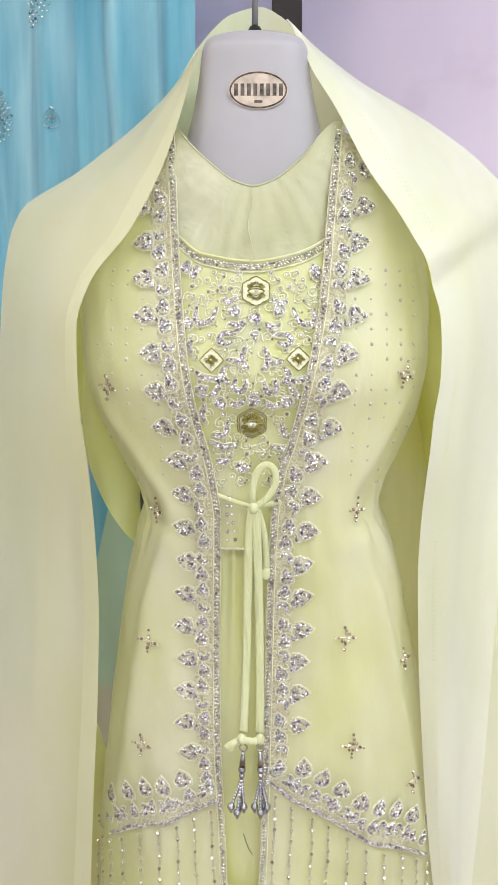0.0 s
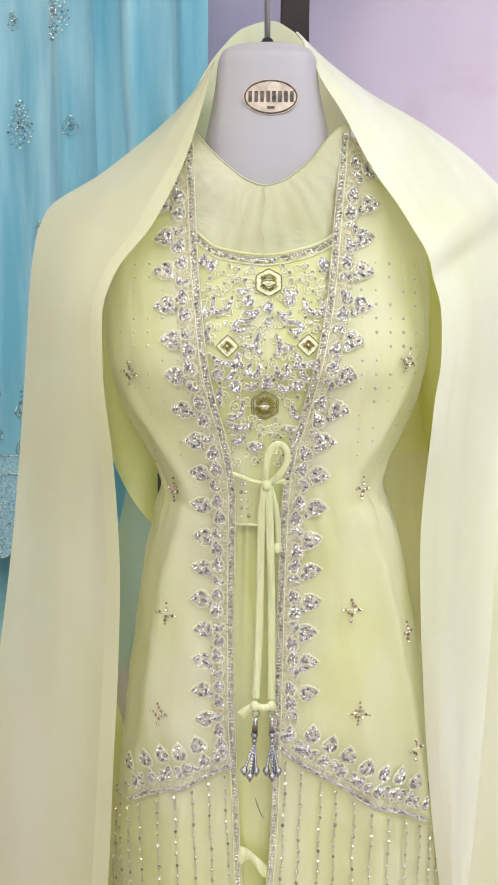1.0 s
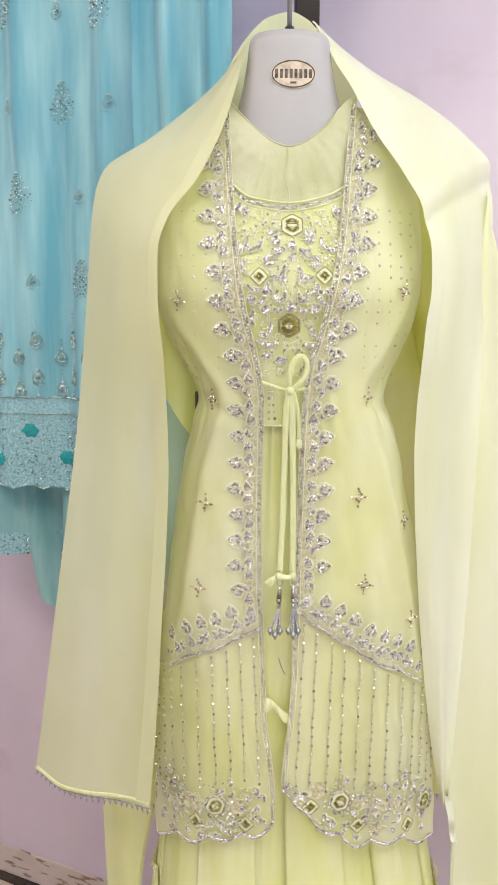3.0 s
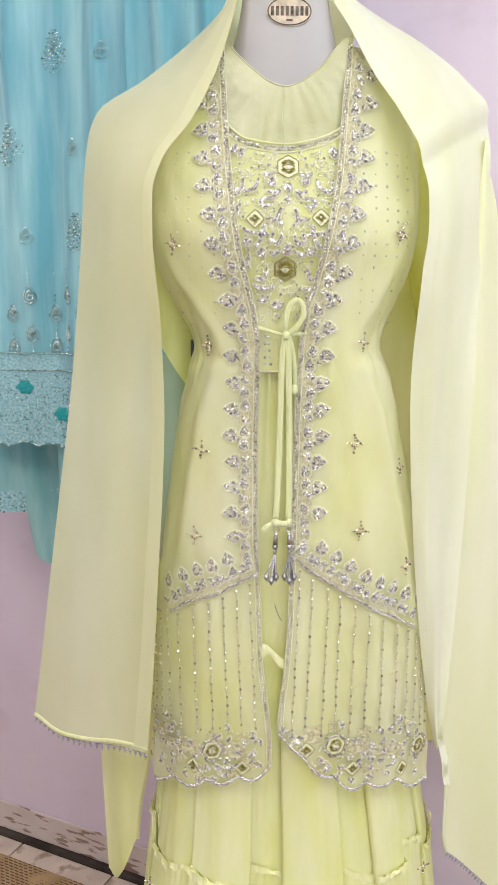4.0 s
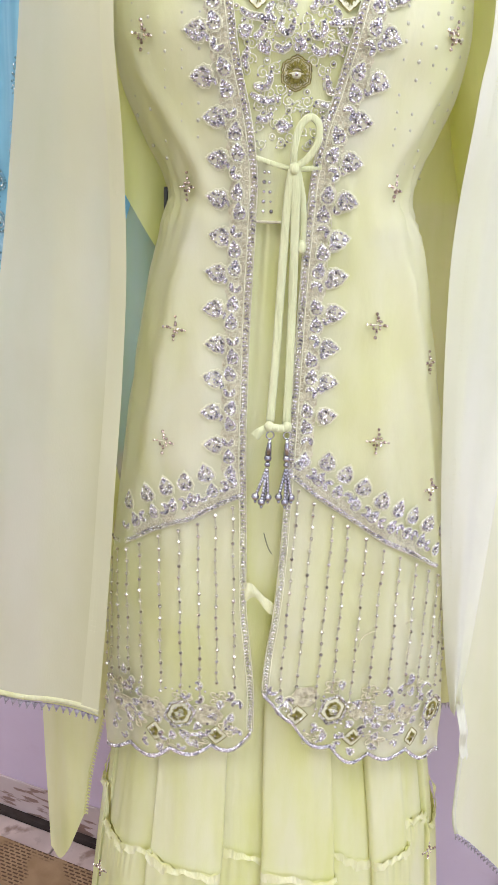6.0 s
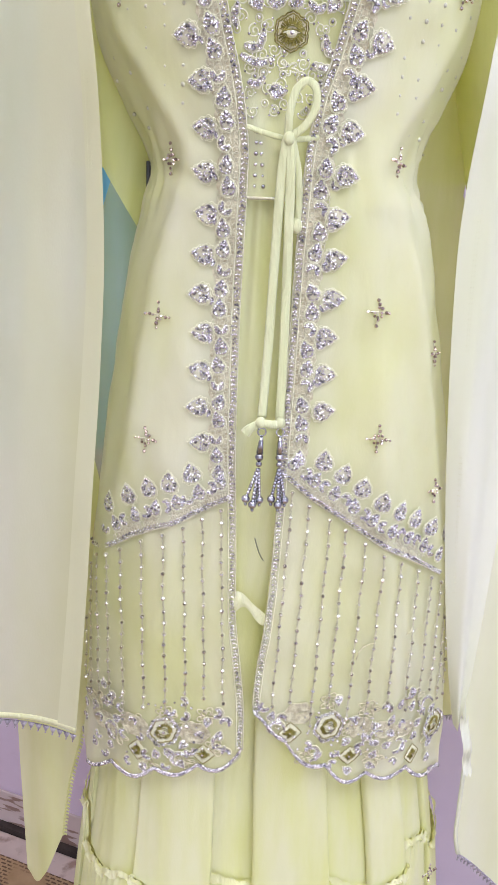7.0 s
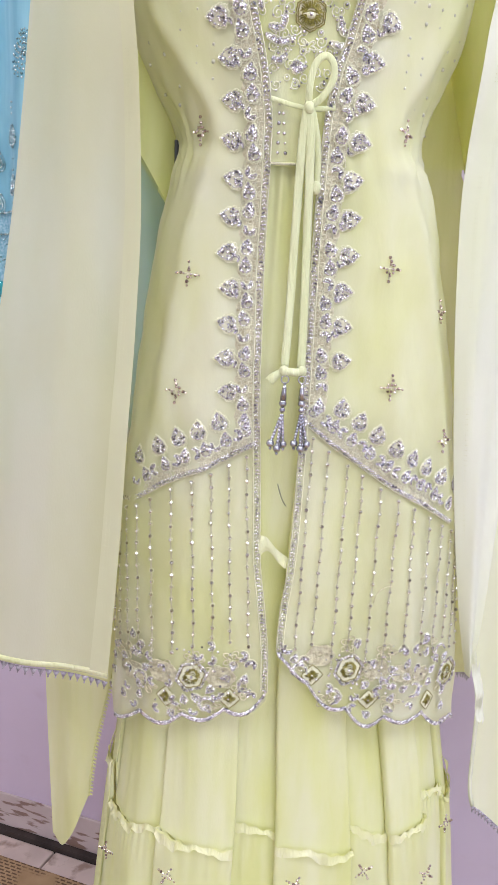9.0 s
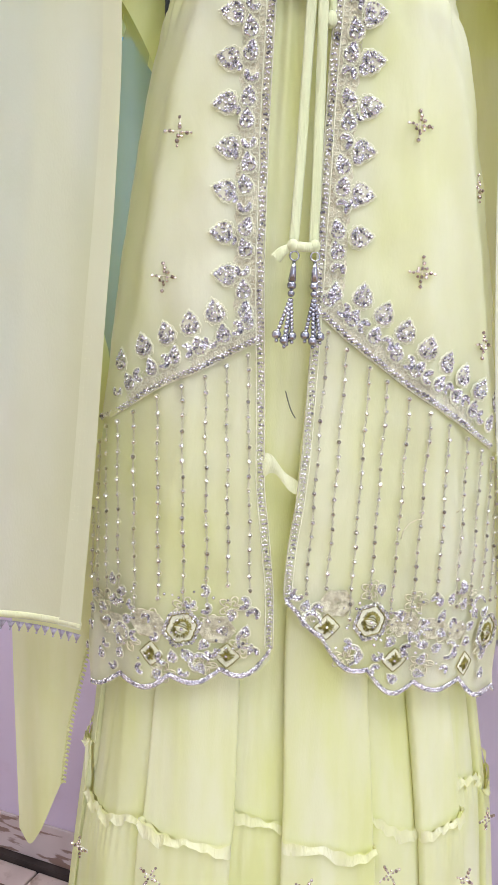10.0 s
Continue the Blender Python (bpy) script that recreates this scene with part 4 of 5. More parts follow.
BIG = [stitched("leaf_motif", leaf_motif(.0190, .0168, seed=i)) for i in range(4)]
SMALL = [stitched("leaf_motif", leaf_motif(.0155, .0120, seed=9 + i)) for i in range(4)]
CURL = [stitched("scroll_motif", bead_path([(.005 * math.cos(a * .9 + .3 * i), .0052 * math.sin(a * .9 + .3 * i)) for a in range(5)], seed=20 + i)) for i in range(3)]


def spoke(a, r0, r1, tall, y, thick):
    return tube([(r * math.sin(a), y - .0003 * (1 - k), r * tall * math.cos(a)) for k, r in enumerate((r0, (r0 + r1) / 2, r1))], thick, 3)


def flower_mesh(radius, lobes, tall, dark, stones_round=False, seed=0):
    """A six-sided thread flower: ivory ground, olive rim, olive stitches above and below an eye."""
    r = random.Random(seed)
    n = 72
    rim = []
    for i in range(n):
        a = 2 * math.pi * i / n
        k = radius * (1 + .055 * math.cos(lobes * a) + .025 * math.cos(3 * lobes * a))
        rim.append((k * math.sin(a), k * tall * math.cos(a)))
    p = [(*fan(rim, 0, .0007), IVORY if dark < 1.2 else BAND), (*tube([(x * .99, -.0007, z * .99) for x, z in rim], .00055, 4, 1, True), OLIVE)]
    if dark > 1.2:
        p.append((*tube([(x * .86, -.0010, z * .86) for x, z in rim], .0005, 4, 1, True), OLIVE))
    for i in range(64):
        a = 2 * math.pi * (i + r.uniform(-.3, .3)) / 64
        if abs(math.cos(a)) < (.30 if dark < 1.1 else .12):
            continue
        r0 = radius * (.40 if dark > 1.2 else .48) * (1 - .25 * abs(math.sin(a)))
        r1 = radius * (r.uniform(.60, .76) if dark < 1.2 else r.uniform(.66, .84))
        p.append((*spoke(a, r0, r1, tall, -.0013, .00042 if dark < 1.2 else .0005), OLIVE))
    for s, rise in ((1, .36), (-1, .30), (1, .18)):
        arc = [(radius * .60 * q, -.0019, s * radius * rise * (1 - q * q) - radius * .03) for q in (-1, -.75, -.5, -.25, 0, .25, .5, .75, 1)]
        p.append((*tube(arc, .0005, 4), OLIVE))
    lid = [(radius * .50 * math.sin(2 * math.pi * i / 20), radius * .14 * math.cos(2 * math.pi * i / 20) - radius * .05) for i in range(20)]
    p.append((*fan(lid, -.0014, .0005), IVORY))
    p.append((*stones([(0, -.0026, -radius * .04)], .0016), STONE))
    if stones_round:
        p.append((*tube([(x * 1.16, -.0002, z * 1.16) for x, z in rim], .0015, 4, .5, True), THREAD))
        for grow, skip in ((1.10, 0), (1.24, 1)):
            p.append((*stones([(x * grow, -.0018, z * grow) for x, z in rim[skip::2]], .0012, .25), STONE))
    return stitched("thread_flower", p)


def diamond_mesh(radius, burst=.62, seed=0):
    """A wavy-edged ivory lozenge with an olive burst and one stone."""
    r = random.Random(seed)
    rim = []
    for i in range(64):
        a = 2 * math.pi * i / 64
        k = radius * (.95 + .11 * math.cos(4 * a) + .05 * math.cos(8 * a) + .025 * math.cos(20 * a))
        rim.append((k * math.sin(a), k * math.cos(a)))
    p = [(*fan(rim, 0, .0008), IVORY), (*tube([(x, -.0006, z) for x, z in rim], .0005, 4, 1, True), OLIVE)]
    for i in range(34):
        a = 2 * math.pi * (i + r.uniform(-.4, .4)) / 34
        p.append((*spoke(a, 0, radius * burst * (r.uniform(.55, 1.0) + .15 * math.cos(4 * a)), 1, -.0014, .0005), OLIVE))
    p.append((*stones([(.0006, -.0026, .0003)], .0015), STONE))
    return stitched("diamond_flower", p)


def cross_mesh(seed, gem):
    r = random.Random(seed)
    pts = []
    for dx, dz in ((1, 0), (-1, 0), (0, 1), (0, -1)):
        for d in (.0036, .0080, .0124):
            pts.append((dx * d + r.gauss(0, .0006), -.0012, dz * d + r.gauss(0, .0006)))
    pts += [(sx * .0038, -.0012, sz * .0038) for sx in (-1, 1) for sz in (-1, 1) if r.random() < .5]
    thread = [(*tube([(-.012, -.0003, 0), (0, -.0004, .0004), (.012, -.0003, 0)], .0008, 4), THREAD), (*tube([(0, -.0003, -.012), (.0003, -.0004, 0), (0, -.0003, .012)], .0008, 4), THREAD)]
    return stitched("stone_cross", thread + [(*stones(pts, .0018, .25), gem)])


CROSS = [cross_mesh(i, PINKSTONE) for i in range(3)]
CROSS_GOLD = [cross_mesh(5 + i, PINKSTONE) for i in range(2)]
ON = JACKET + .0012


def arc_walk(edge, z1, z0, step):
    """Heights along an open edge at even steps of its length."""
    out, z, left = [], z1, 0.0
    while z > z0:
        nz = z - .002
        left += math.hypot(edge(nz) - edge(z), .002)
        z = nz
        if left >= step:
            left = 0.0
            out.append(z)
    return out


def jacket_embroidery():
    for side, edge, cut in ((-1, EDGE_L, CUT_L), (1, EDGE_R, CUT_R)):
        bottom = scallop(edge(.84)) + .004
        low = cut(edge(1.1))

        def band(u, v, w=.024):
            z = low - .004 + (1.80 - low + .004) * v
            x = edge(z) + side * w * u * (1 + .10 * math.sin(z * 330))
            return skin(x, z, ON - .0008)
        obj("embroidered_band", *sheet(band, 6, 160), BAND, J, "cream and beige thread embroidery")

        def low_band(u, v):
            x = (edge(1.08) + side * .004) + (side * .155) * u
            z = cut(x) + .001 + .0135 * v + .0012 * math.sin(x * 420) * v
            return skin(x, z, ON - .0004)
        obj("embroidered_band", *sheet(low_band, 90, 4), BAND, J)
        loops = []
        for i in range(58):
            for k, up in enumerate((.0065, .0125, .0185)):
                x = edge(1.08) + side * (.006 + .0028 * i)
                if abs(x - XC(1.03)) < .192:
                    rr = .0024 + .0007 * math.sin(i * 1.9 + k)
                    loops.append(tube([skin(x + rr * math.cos(b * .9), cut(x) + up + rr * math.sin(b * .9), ON) for b in range(7)], .00042, 3, 1, True))
        obj("lace_ground", *join(*loops), THREAD, J)
        # rope of stones on the open edge
        rope, cord = [], []
        for i, z in enumerate(arc_walk(edge, 1.805, bottom, .0021)):
            for k in (.0006, .0023, .0040):
                rope.append(skin(edge(z) + side * (k + .0007 * math.sin(z * 140) + dice.gauss(0, .0003)), z + (.0010 if k == .0023 else 0) + dice.gauss(0, .0003), ON + .0013))
        obj("stone_rope", *stones(rope, .00122, .28), STONE, J, "rope of silver stones on the open edge")
        obj("edge_cord", *tube([skin(edge(z) - side * (.0010 + .0003 * (i % 2)), z, ON) for i, z in enumerate(arc_walk(edge, 1.81, bottom, .0022))], lambda q: .0008, 4), THREAD, J)
        obj("edge_cord", *tube([skin(edge(z) + side * (.0060 + .0003 * (i % 2)), z, ON) for i, z in enumerate(arc_walk(edge, 1.81, bottom, .0022))], .0007, 4), IVORY, J)
        # lace loops that fill the border between rope and leaves
        loops = []
        for i, z in enumerate(arc_walk(edge, 1.80, low, .0040)):
            for k, q in enumerate((.0085, .0150, .0215)):
                rr = .0026 + .0008 * math.sin(i * 1.7 + 2 * k)
                cx = edge(z) + side * (q + .0012 * math.sin(i * .9 + k))
                loops.append(tube([skin(cx + rr * math.cos(b * .9), z + rr * math.sin(b * .9), ON - .0004) for b in range(7)], .00042, 3, 1, True))
        obj("lace_ground", *join(*loops), THREAD, J)
        # leaves along the open edge
        for i, z in enumerate(arc_walk(edge, 1.800, low + .045, .0350)):
            slope = (edge(z + .01) - edge(z - .01)) / .02
            tilt = math.degrees(math.atan(slope))
            m = turned(edge(z) + side * (.0355 + .002 * math.sin(i * 2.1)), z, ON + .0004, side * 86 + tilt * .8 + dice.uniform(-9, 9))
            put("leaf_motif", BIG[i % 4], J, m)
        for i, z in enumerate(arc_walk(edge, 1.79, low + .015, .0178)):
            x = edge(z) + side * (.0165 + .0015 * math.sin(i * 1.7))
            if i % 3 == 1:
                put("scroll_motif", CURL[i % 3], J, turned(x, z, ON + .0004, dice.uniform(-40, 40) + (180 if side < 0 else 0)))
            else:
                put("leaf_motif", SMALL[i % 4], J, turned(x, z, ON + .0004, dice.uniform(-28, 28)))
        for i, z in enumerate(arc_walk(edge, 1.7575, low + .06, .0350)):
            put("scroll_motif", CURL[i % 3], J, turned(edge(z) + side * .0285, z, ON + .0003, dice.uniform(-30, 30) + (0 if side < 0 else 180)) @ Matrix.Scale(.7, 4))
        # leaves over the slanting border
        xs = [edge(1.1) + side * (.014 + .0215 * k) for k in range(9)]
        for i, x in enumerate(xs):
            if abs(x - XC(1.03)) > .193:
                continue
            away = side * (14 + 3 * i)
            if i > 0:
                put("leaf_motif", BIG[(i + 1) % 4], J, turned(x + side * .008, cut(x) + .041, ON + .0004, away * .8 + dice.uniform(-12, 12)))
            put("leaf_motif", SMALL[i % 4], J, turned(x, cut(x) + .0215, ON + .0004, away + dice.uniform(-30, 30)))
            put("scroll_motif", CURL[i % 3], J, turned(x + side * .011, cut(x + side * .011) + .0205, ON + .0004, dice.uniform(0, 360)))
        line = [(edge(1.09) + side * (.003 + .00112 * i)) for i in range(170)]
        line = [x for x in line if abs(x - XC(1.0)) < .207]
        obj("stone_rope", *stones([skin(x, cut(x) + .0008 + (.0026, .0008, -.0010)[i % 3] + dice.gauss(0, .0002), ON + .0013) for i, x in enumerate(line)], .0013, .25), STONE, J)
        obj("edge_cord", *tube([skin(x, cut(x) - .002, ON) for x in line[::4]], .001, 5), THREAD, J)
        # strands of single stones on the lower panel
        starts = (-.042, -.061, -.080, -.101, -.124, -.147, -.163, -.175, -.184, -.191) if side < 0 else (.029, .047, .070, .088, .110, .130, .152, .176, .195, .210, .222, .232)
        for i, x0 in enumerate(starts):
            lean = .007 if side < 0 else -.007
            lean *= max(0.2, 1 - i * .1)
            z1, pts, gold = cut(x0) - .010, [], []
            z = z1
            z_end = .836 + .012 * math.sin(i * 2.3) + (.02 if i < 2 else 0)
            wire = []
            while z > z_end:
                x = x0 + lean * (z1 - z) / .25 * 1.4 + .0006 * math.sin(z * 90 + i)
                if abs(x - XC(z)) < HALF(z) + .003:
                    pts.append(skin(x, z, ON + .0012))
                    wire.append(skin(x, z, ON))
                z -= .0138 + dice.gauss(0, .0007)
            if len(wire) > 2:
                strand = obj("stone_strand", *stones(pts, .0020, .18), BEADS, J, smooth=False)
                for sign in (-1, 1):
                    twist = []
                    for p, q in zip(wire, wire[1:]):
                        twist += [p.lerp(q, k / 6) + Vector((sign * .0009 * math.sin(math.pi * k / 2) + dice.gauss(0, .0001), -.0002, 0)) for k in range(6)]
                    obj("thread", *tube(twist, .00038, 3), TAN, strand)
                obj("ring_stitching", *join(*[tube([p + Vector((.0025 * math.cos(b * .7), .0008, .0025 * math.sin(b * .7))) for b in range(9)], .00035, 3, 1, True) for p in pts]), THREAD, strand)
        # scalloped hem
        xs = np.linspace(edge(.85), XC(.76) + side * .216, 130)

        def hem_height(x):
            w = abs(x - xs[0]) / abs(xs[-1] - xs[0])
            far = XC(.9) + (x - XC(.755)) * HALF(.9) / HALF(.755)
            return scallop(x + (far - x) * w)
        hem = [skin(float(x), hem_height(float(x)) + .0025, ON) for x in xs]
        dense = [hem[i].lerp(hem[i + 1], t) for i in range(len(hem) - 1) for t in (0, .33, .67)]
        obj("stone_rope", *stones([p + Vector((0, -.0014, (.0018, .0002, -.0014)[i % 3] + dice.gauss(0, .0002))) for i, p in enumerate(dense)], .0013, .25), STONE, J)
        obj("edge_cord", *tube([p + Vector((0, 0, -.0026)) for p in hem], .0010, 5), IVORY, J)

    def low_on(x, z, spin=0.0):
        return turned(x, z, ON - .0012, spin)
    rose = flower_mesh(.0138, 6, 1.08, 1.12, True, 3)
    gem = [diamond_mesh(.0112, .70, i) for i in range(2)]
    for x, z in ((-.097, .822), (.085, .832), (.219, .804)):
        put("thread_flower", rose, J, low_on(x, z, 20), "olive and ivory rose ringed with stones")
    for i, (x, z) in enumerate(((-.126, .792), (-.053, .796), (.041, .829), (.112, .790), (.190, .778))):
        put("diamond_flower", gem[i % 2], J, low_on(x, z), "olive and ivory diamond flower")
    small = [(-.094, .778, 170), (-.158, .785, 20), (-.178, .778, -20), (-.172, .812, 30), (-.150, .822, 70), (-.036, .822, 15), (-.028, .80, -30), (.020, .850, 20), (.074, .795, 190), (.094, .797, 160), (.140, .790, 20), (.155, .802, 60),
             (.163, .777, 10), (.140, .828, 80), (.158, .835, 20), (.172, .823, -40), (.205, .79, 30), (.215, .76, 10), (.128, .815, -30), (.060, .81, 60), (.185, .842, 30), (.20, .83, -20), (-.19, .80, 0)]
    taken = [(-.097, .822, .020), (.085, .832, .020), (.219, .804, .016), (-.126, .792, .012), (-.053, .796, .012), (.041, .829, .012), (.112, .790, .012), (.190, .778, .012)]
    spread = random.Random(11)
    for x, z, s in small + [(spread.uniform(-.195, .225), spread.uniform(.765, .868), spread.uniform(0, 360)) for _ in range(1500)]:
        edge_ok = x < EDGE_L(z) - .012 or x > EDGE_R(z) + .012
        crown = .845 + .018 * math.sin(x * 75 + 1)
        if z < scallop(x) + .011 or z > crown or not edge_ok or any(math.hypot(x - q[0], z - q[1]) < q[2] + .0068 for q in taken):
            continue
        taken.append((x, z, .0070))
        i = len(taken)
        m = low_on(x, z, s) @ Matrix.Scale(.72 if i % 3 else .85, 4)
        put("leaf_motif" if i % 3 else "scroll_motif", SMALL[i % 4] if i % 3 else CURL[i % 2], J, m)
    for i, (x, z) in enumerate(((-.030, .838), (-.040, .85), (-.16, .842), (.012, .862), (.032, .845), (.15, .85), (.182, .858), (-.068, .80), (-.115, .79), (.125, .80))):
        put("scroll_motif", CURL[i % 3], J, low_on(x, z, 70 * i))
    # beaded scrolls that curl round the hem flowers
    hook = [stitched("bead_scroll", bead_path([(.011 * math.cos(b) * (1 - .10 * q), .011 * math.sin(b) * (1 - .10 * q)) for q, b in enumerate((2.6, 1.8, 1.0, .2, -.7, -1.6))], .0018, .0011, .0019, seed=80 + q)) for q in range(2)]
    for i, (x, z, sp) in enumerate(((-.080, .786, 0), (-.158, .806, 60), (-.034, .812, -60), (.024, .834, 40), (.066, .800, 120), (.142, .812, -30), (.168, .800, 150), (.205, .835, 20))):
        put("bead_scroll", hook[i % 2], J, low_on(x, z, sp))
    # close stitched ground beside the roses
    for k, (cx, cz, rad) in enumerate(((-.130, .822, .017), (-.064, .822, .017), (.050, .852, .016), (.120, .828, .015), (.150, .822, .014), (-.165, .812, .014), (.178, .815, .012))):
        line = []
        for i in range(480):
            a = i * .61 + k
            r = rad * math.sqrt((i % 160) / 160) * (1 + .16 * math.cos(6 * a))
            line.append(skin(cx + r * math.cos(a), cz + .8 * r * math.sin(a), ON - .0007))
        obj("stitched_ground", *tube(line, .00042, 3), BAND, J)
    # loose cream stitching behind the hem flowers
    for cx, cz in ((-.070, .826), (-.128, .828), (.052, .853), (.112, .825), (.165, .815), (-.075, .785), (.06, .795), (-.15, .80), (-.095, .842), (-.05, .845), (-.175, .835), (.035, .842), (.13, .85), (.085, .862), (.19, .85), (.14, .785), (.215, .79), (-.115, .775), (-.04, .805)):
        pts = []
        for i in [k / 3 for k in range(270)]:
            a = i * .42
            r = .013 * (.25 + .75 * abs(math.cos(1.25 * a))) * (1 if i < 60 else .6)
            pts.append(skin(cx + r * math.cos(a * .5), cz + r * .85 * math.sin(a * .5), ON - .0008))
        obj("cream_stitching", *tube(pts, .0007, 4), BAND, J)
    obj("stone_scatter", *stones([skin(x, z, ON + .0008) for x, z in ((dice.uniform(-.19, .22), dice.uniform(.785, .86)) for _ in range(150)) if not -.03 < x < .012 and z > scallop(x) + .012], .0015), STONE, J)
    for i, (x, z, s) in enumerate(((-.141, 1.55, 15), (-.097, 1.418, 8), (-.108, 1.276, 8), (-.119, 1.152, 4), (.155, 1.562, 20), (.111, 1.423, 12), (.101, 1.287, 3), (.112, 1.162, 3), (.172, 1.245, 0), (.186, 1.10, 0))):
        put("stone_cross", CROSS[i % 3], J, turned(x, z, ON, s))


jacket_embroidery()


def bodice_embroidery():
    off = GOWN_OFF + .0045

    def at(ex, ez):
        # the yoke's drawing board: 4213 units to the metre round the top flower
        return .006 + (ex - 335) / 4213, 1.643 - (ez - 205) / 4213
    for ex, ez, rad, tall, kind in ((338, 205, .0138, 1.0, 0), (322, 737, .0145, 1.0, 1)):
        x, z = at(ex, ez)
        put("thread_flower", flower_mesh(rad, 6, tall, 1.0 if kind == 0 else 1.45, False, kind), G, turned(x, z, off + .001, 0, .5), "ivory and olive thread flower")
    for ex, ez in ((160, 481), (508, 476)):
        x, z = at(ex, ez)
        put("diamond_flower", diamond_mesh(.0100, .70, 4), G, turned(x, z, off + .001, 0, .5), "ivory and gold diamond flower")
    strokes = [
        [(80, 270), (100, 322), (140, 338), (164, 318), (163, 268)],
        [(175, 335), (212, 372), (258, 376), (276, 398), (252, 418), (222, 410)],
        [(292, 425), (308, 462), (300, 505), (282, 512)],
        [(228, 462), (248, 488), (292, 478)],
        [(244, 560), (262, 605), (296, 590), (288, 552)],
        [(82, 562), (140, 556), (186, 548), (216, 528)],
        [(150, 572), (172, 612), (196, 622)],
        [(168, 735), (186, 788), (236, 784)],
        [(150, 826), (204, 838), (262, 814)],
        [(250, 920), (285, 935), (312, 918)],
        [(90, 130), (112, 150), (102, 110), (82, 118)],
        [(70, 405), (88, 430), (70, 455)],
        [(205, 505), (222, 535), (205, 560)],
        [(232, 640), (262, 662), (292, 645)],
        [(120, 660), (135, 700), (122, 728)],
        [(178, 880), (205, 905), (235, 895)],
        [(235, 330), (262, 345), (290, 335)],
        [(200, 235), (235, 250), (262, 240)],
    ]
    for i, line in enumerate(strokes):
        for mirror in (False, True):
            if mirror and i == 9:
                continue
            pts = [at(668 - ex if mirror else ex, ez + (6 if mirror else 0)) for ex, ez in line]
            cx, cz = sum(p[0] for p in pts) / len(pts), sum(p[1] for p in pts) / len(pts)
            me = stitched("bead_scroll", bead_path([(x - cx, z - cz) for x, z in pts], .0023, .00118, .0017, seed=40 + i))
            put("bead_scroll", me, G, turned(cx, cz, off + .0008, 0, .5))
    tiny = [stitched("leaf_motif", leaf_motif(.0115, .0105, seed=60 + i)) for i in range(3)]
    for i, (ex, ez, s) in enumerate(((252, 290, 150), (428, 284, 210), (335, 322, 180), (196, 655, 150), (460, 650, 210), (56, 105, 20), (578, 120, -20), (60, 335, 0), (600, 330, 0), (330, 640, 0), (120, 600, 60), (540, 560, -60), (285, 925, 90))):
        x, z = at(ex, ez)
        put("leaf_motif", tiny[i % 3], G, turned(x, z, off + .0008, s, .5))
    rings = ((165, 130), (205, 138), (240, 160), (78, 185), (80, 225), (195, 190), (232, 195), (150, 382), (118, 400), (190, 412), (75, 390), (215, 440), (60, 440), (120, 600), (125, 640), (128, 690), (112, 565), (225, 722), (205, 700), (130, 735),
             (230, 868), (240, 965), (300, 870), (275, 985), (255, 840), (310, 625), (345, 612), (322, 380), (340, 380), (330, 365), (332, 395), (300, 800), (90, 640), (105, 720), (200, 880), (270, 130), (140, 160), (55, 290), (95, 470), (80, 520))
    dots, loops = [], []
    for ex, ez in rings:
        for mirror in (False, True):
            x, z = at(668 - ex if mirror else ex, ez)
            if not EDGE_L(z) + .004 < x < EDGE_R(z) - .004:
                continue
            p = skin(x, z, off + .0012, .5)
            dots.append(p + Vector((0, -.0008, 0)))
            loops.append(tube([skin(x + .0029 * math.cos(a * .7), z + .0029 * math.sin(a * .7), off, .5) for a in range(9)], .0006, 4, 1, True))
    obj("bead_scatter", *stones(dots, .0016, .2), STONE, G)
    obj("ring_ground", *join(*loops), IVORY, G)
    for ex, ez in ((175, 190), (500, 188), (262, 235), (415, 235), (120, 245), (560, 235), (225, 600), (430, 600), (320, 850), (180, 450), (485, 430), (265, 520), (400, 520)):
        cx, cz = at(ex, ez)
        ph = dice.uniform(0, 6)
        pts = [skin(cx + .0095 * (.3 + .7 * abs(math.cos(.45 * i))) * math.cos(.18 * i + ph) * (1 - i / 160), cz + .0065 * (.3 + .7 * abs(math.cos(.45 * i))) * math.sin(.18 * i + ph) * (1 - i / 160), off - .0003, .5) for i in [k / 4 for k in range(280)]]
        obj("cream_stitching", *tube(pts, .00055, 4), IVORY, G)
    xs = [EDGE_L(1.69) - .002 + (.150) * i / 62 for i in range(63)]
    fine = [xs[0] + (xs[-1] - xs[0]) * i / 150 for i in range(151)]
    obj("neck_beading", *stones([skin(x, NECKLINE(x) + (.0010, -.0010, -.0028)[i % 3] + dice.gauss(0, .0003), off + .0014, .5) for i, x in enumerate(fine)], .00125, .25), STONE, G, "row of stones round the neckline")
    obj("neck_cord", *tube([skin(x, NECKLINE(x) + .005, off + .001, .5) for x in xs[::2]], .0014, 6), YELLOW, G)
    obj("neck_cord", *tube([skin(x, NECKLINE(x) - .0055, off, .5) for x in xs[::2]], .0009, 6), IVORY, G)
    # waist seam and gold beads below the bodice
    obj("waist_seam", *tube([skin(-.06 + .12 * i / 30, 1.385, off, .5) for i in range(31)], .0014, 6), THREAD, G)
    obj("waist_beading", *stones([skin(x, 1.44 - .009 * i, off + .001, .5) for i in range(6) for x in (-.022, -.019 + .001 * i, .004)], .0019), STONE, G)
    # fine cream curls and small beads that fill the ground between the scrolls
    fill, curls, beads, kept = random.Random(7), [], [], [at(338, 205), at(322, 737), at(160, 481), at(508, 476)]
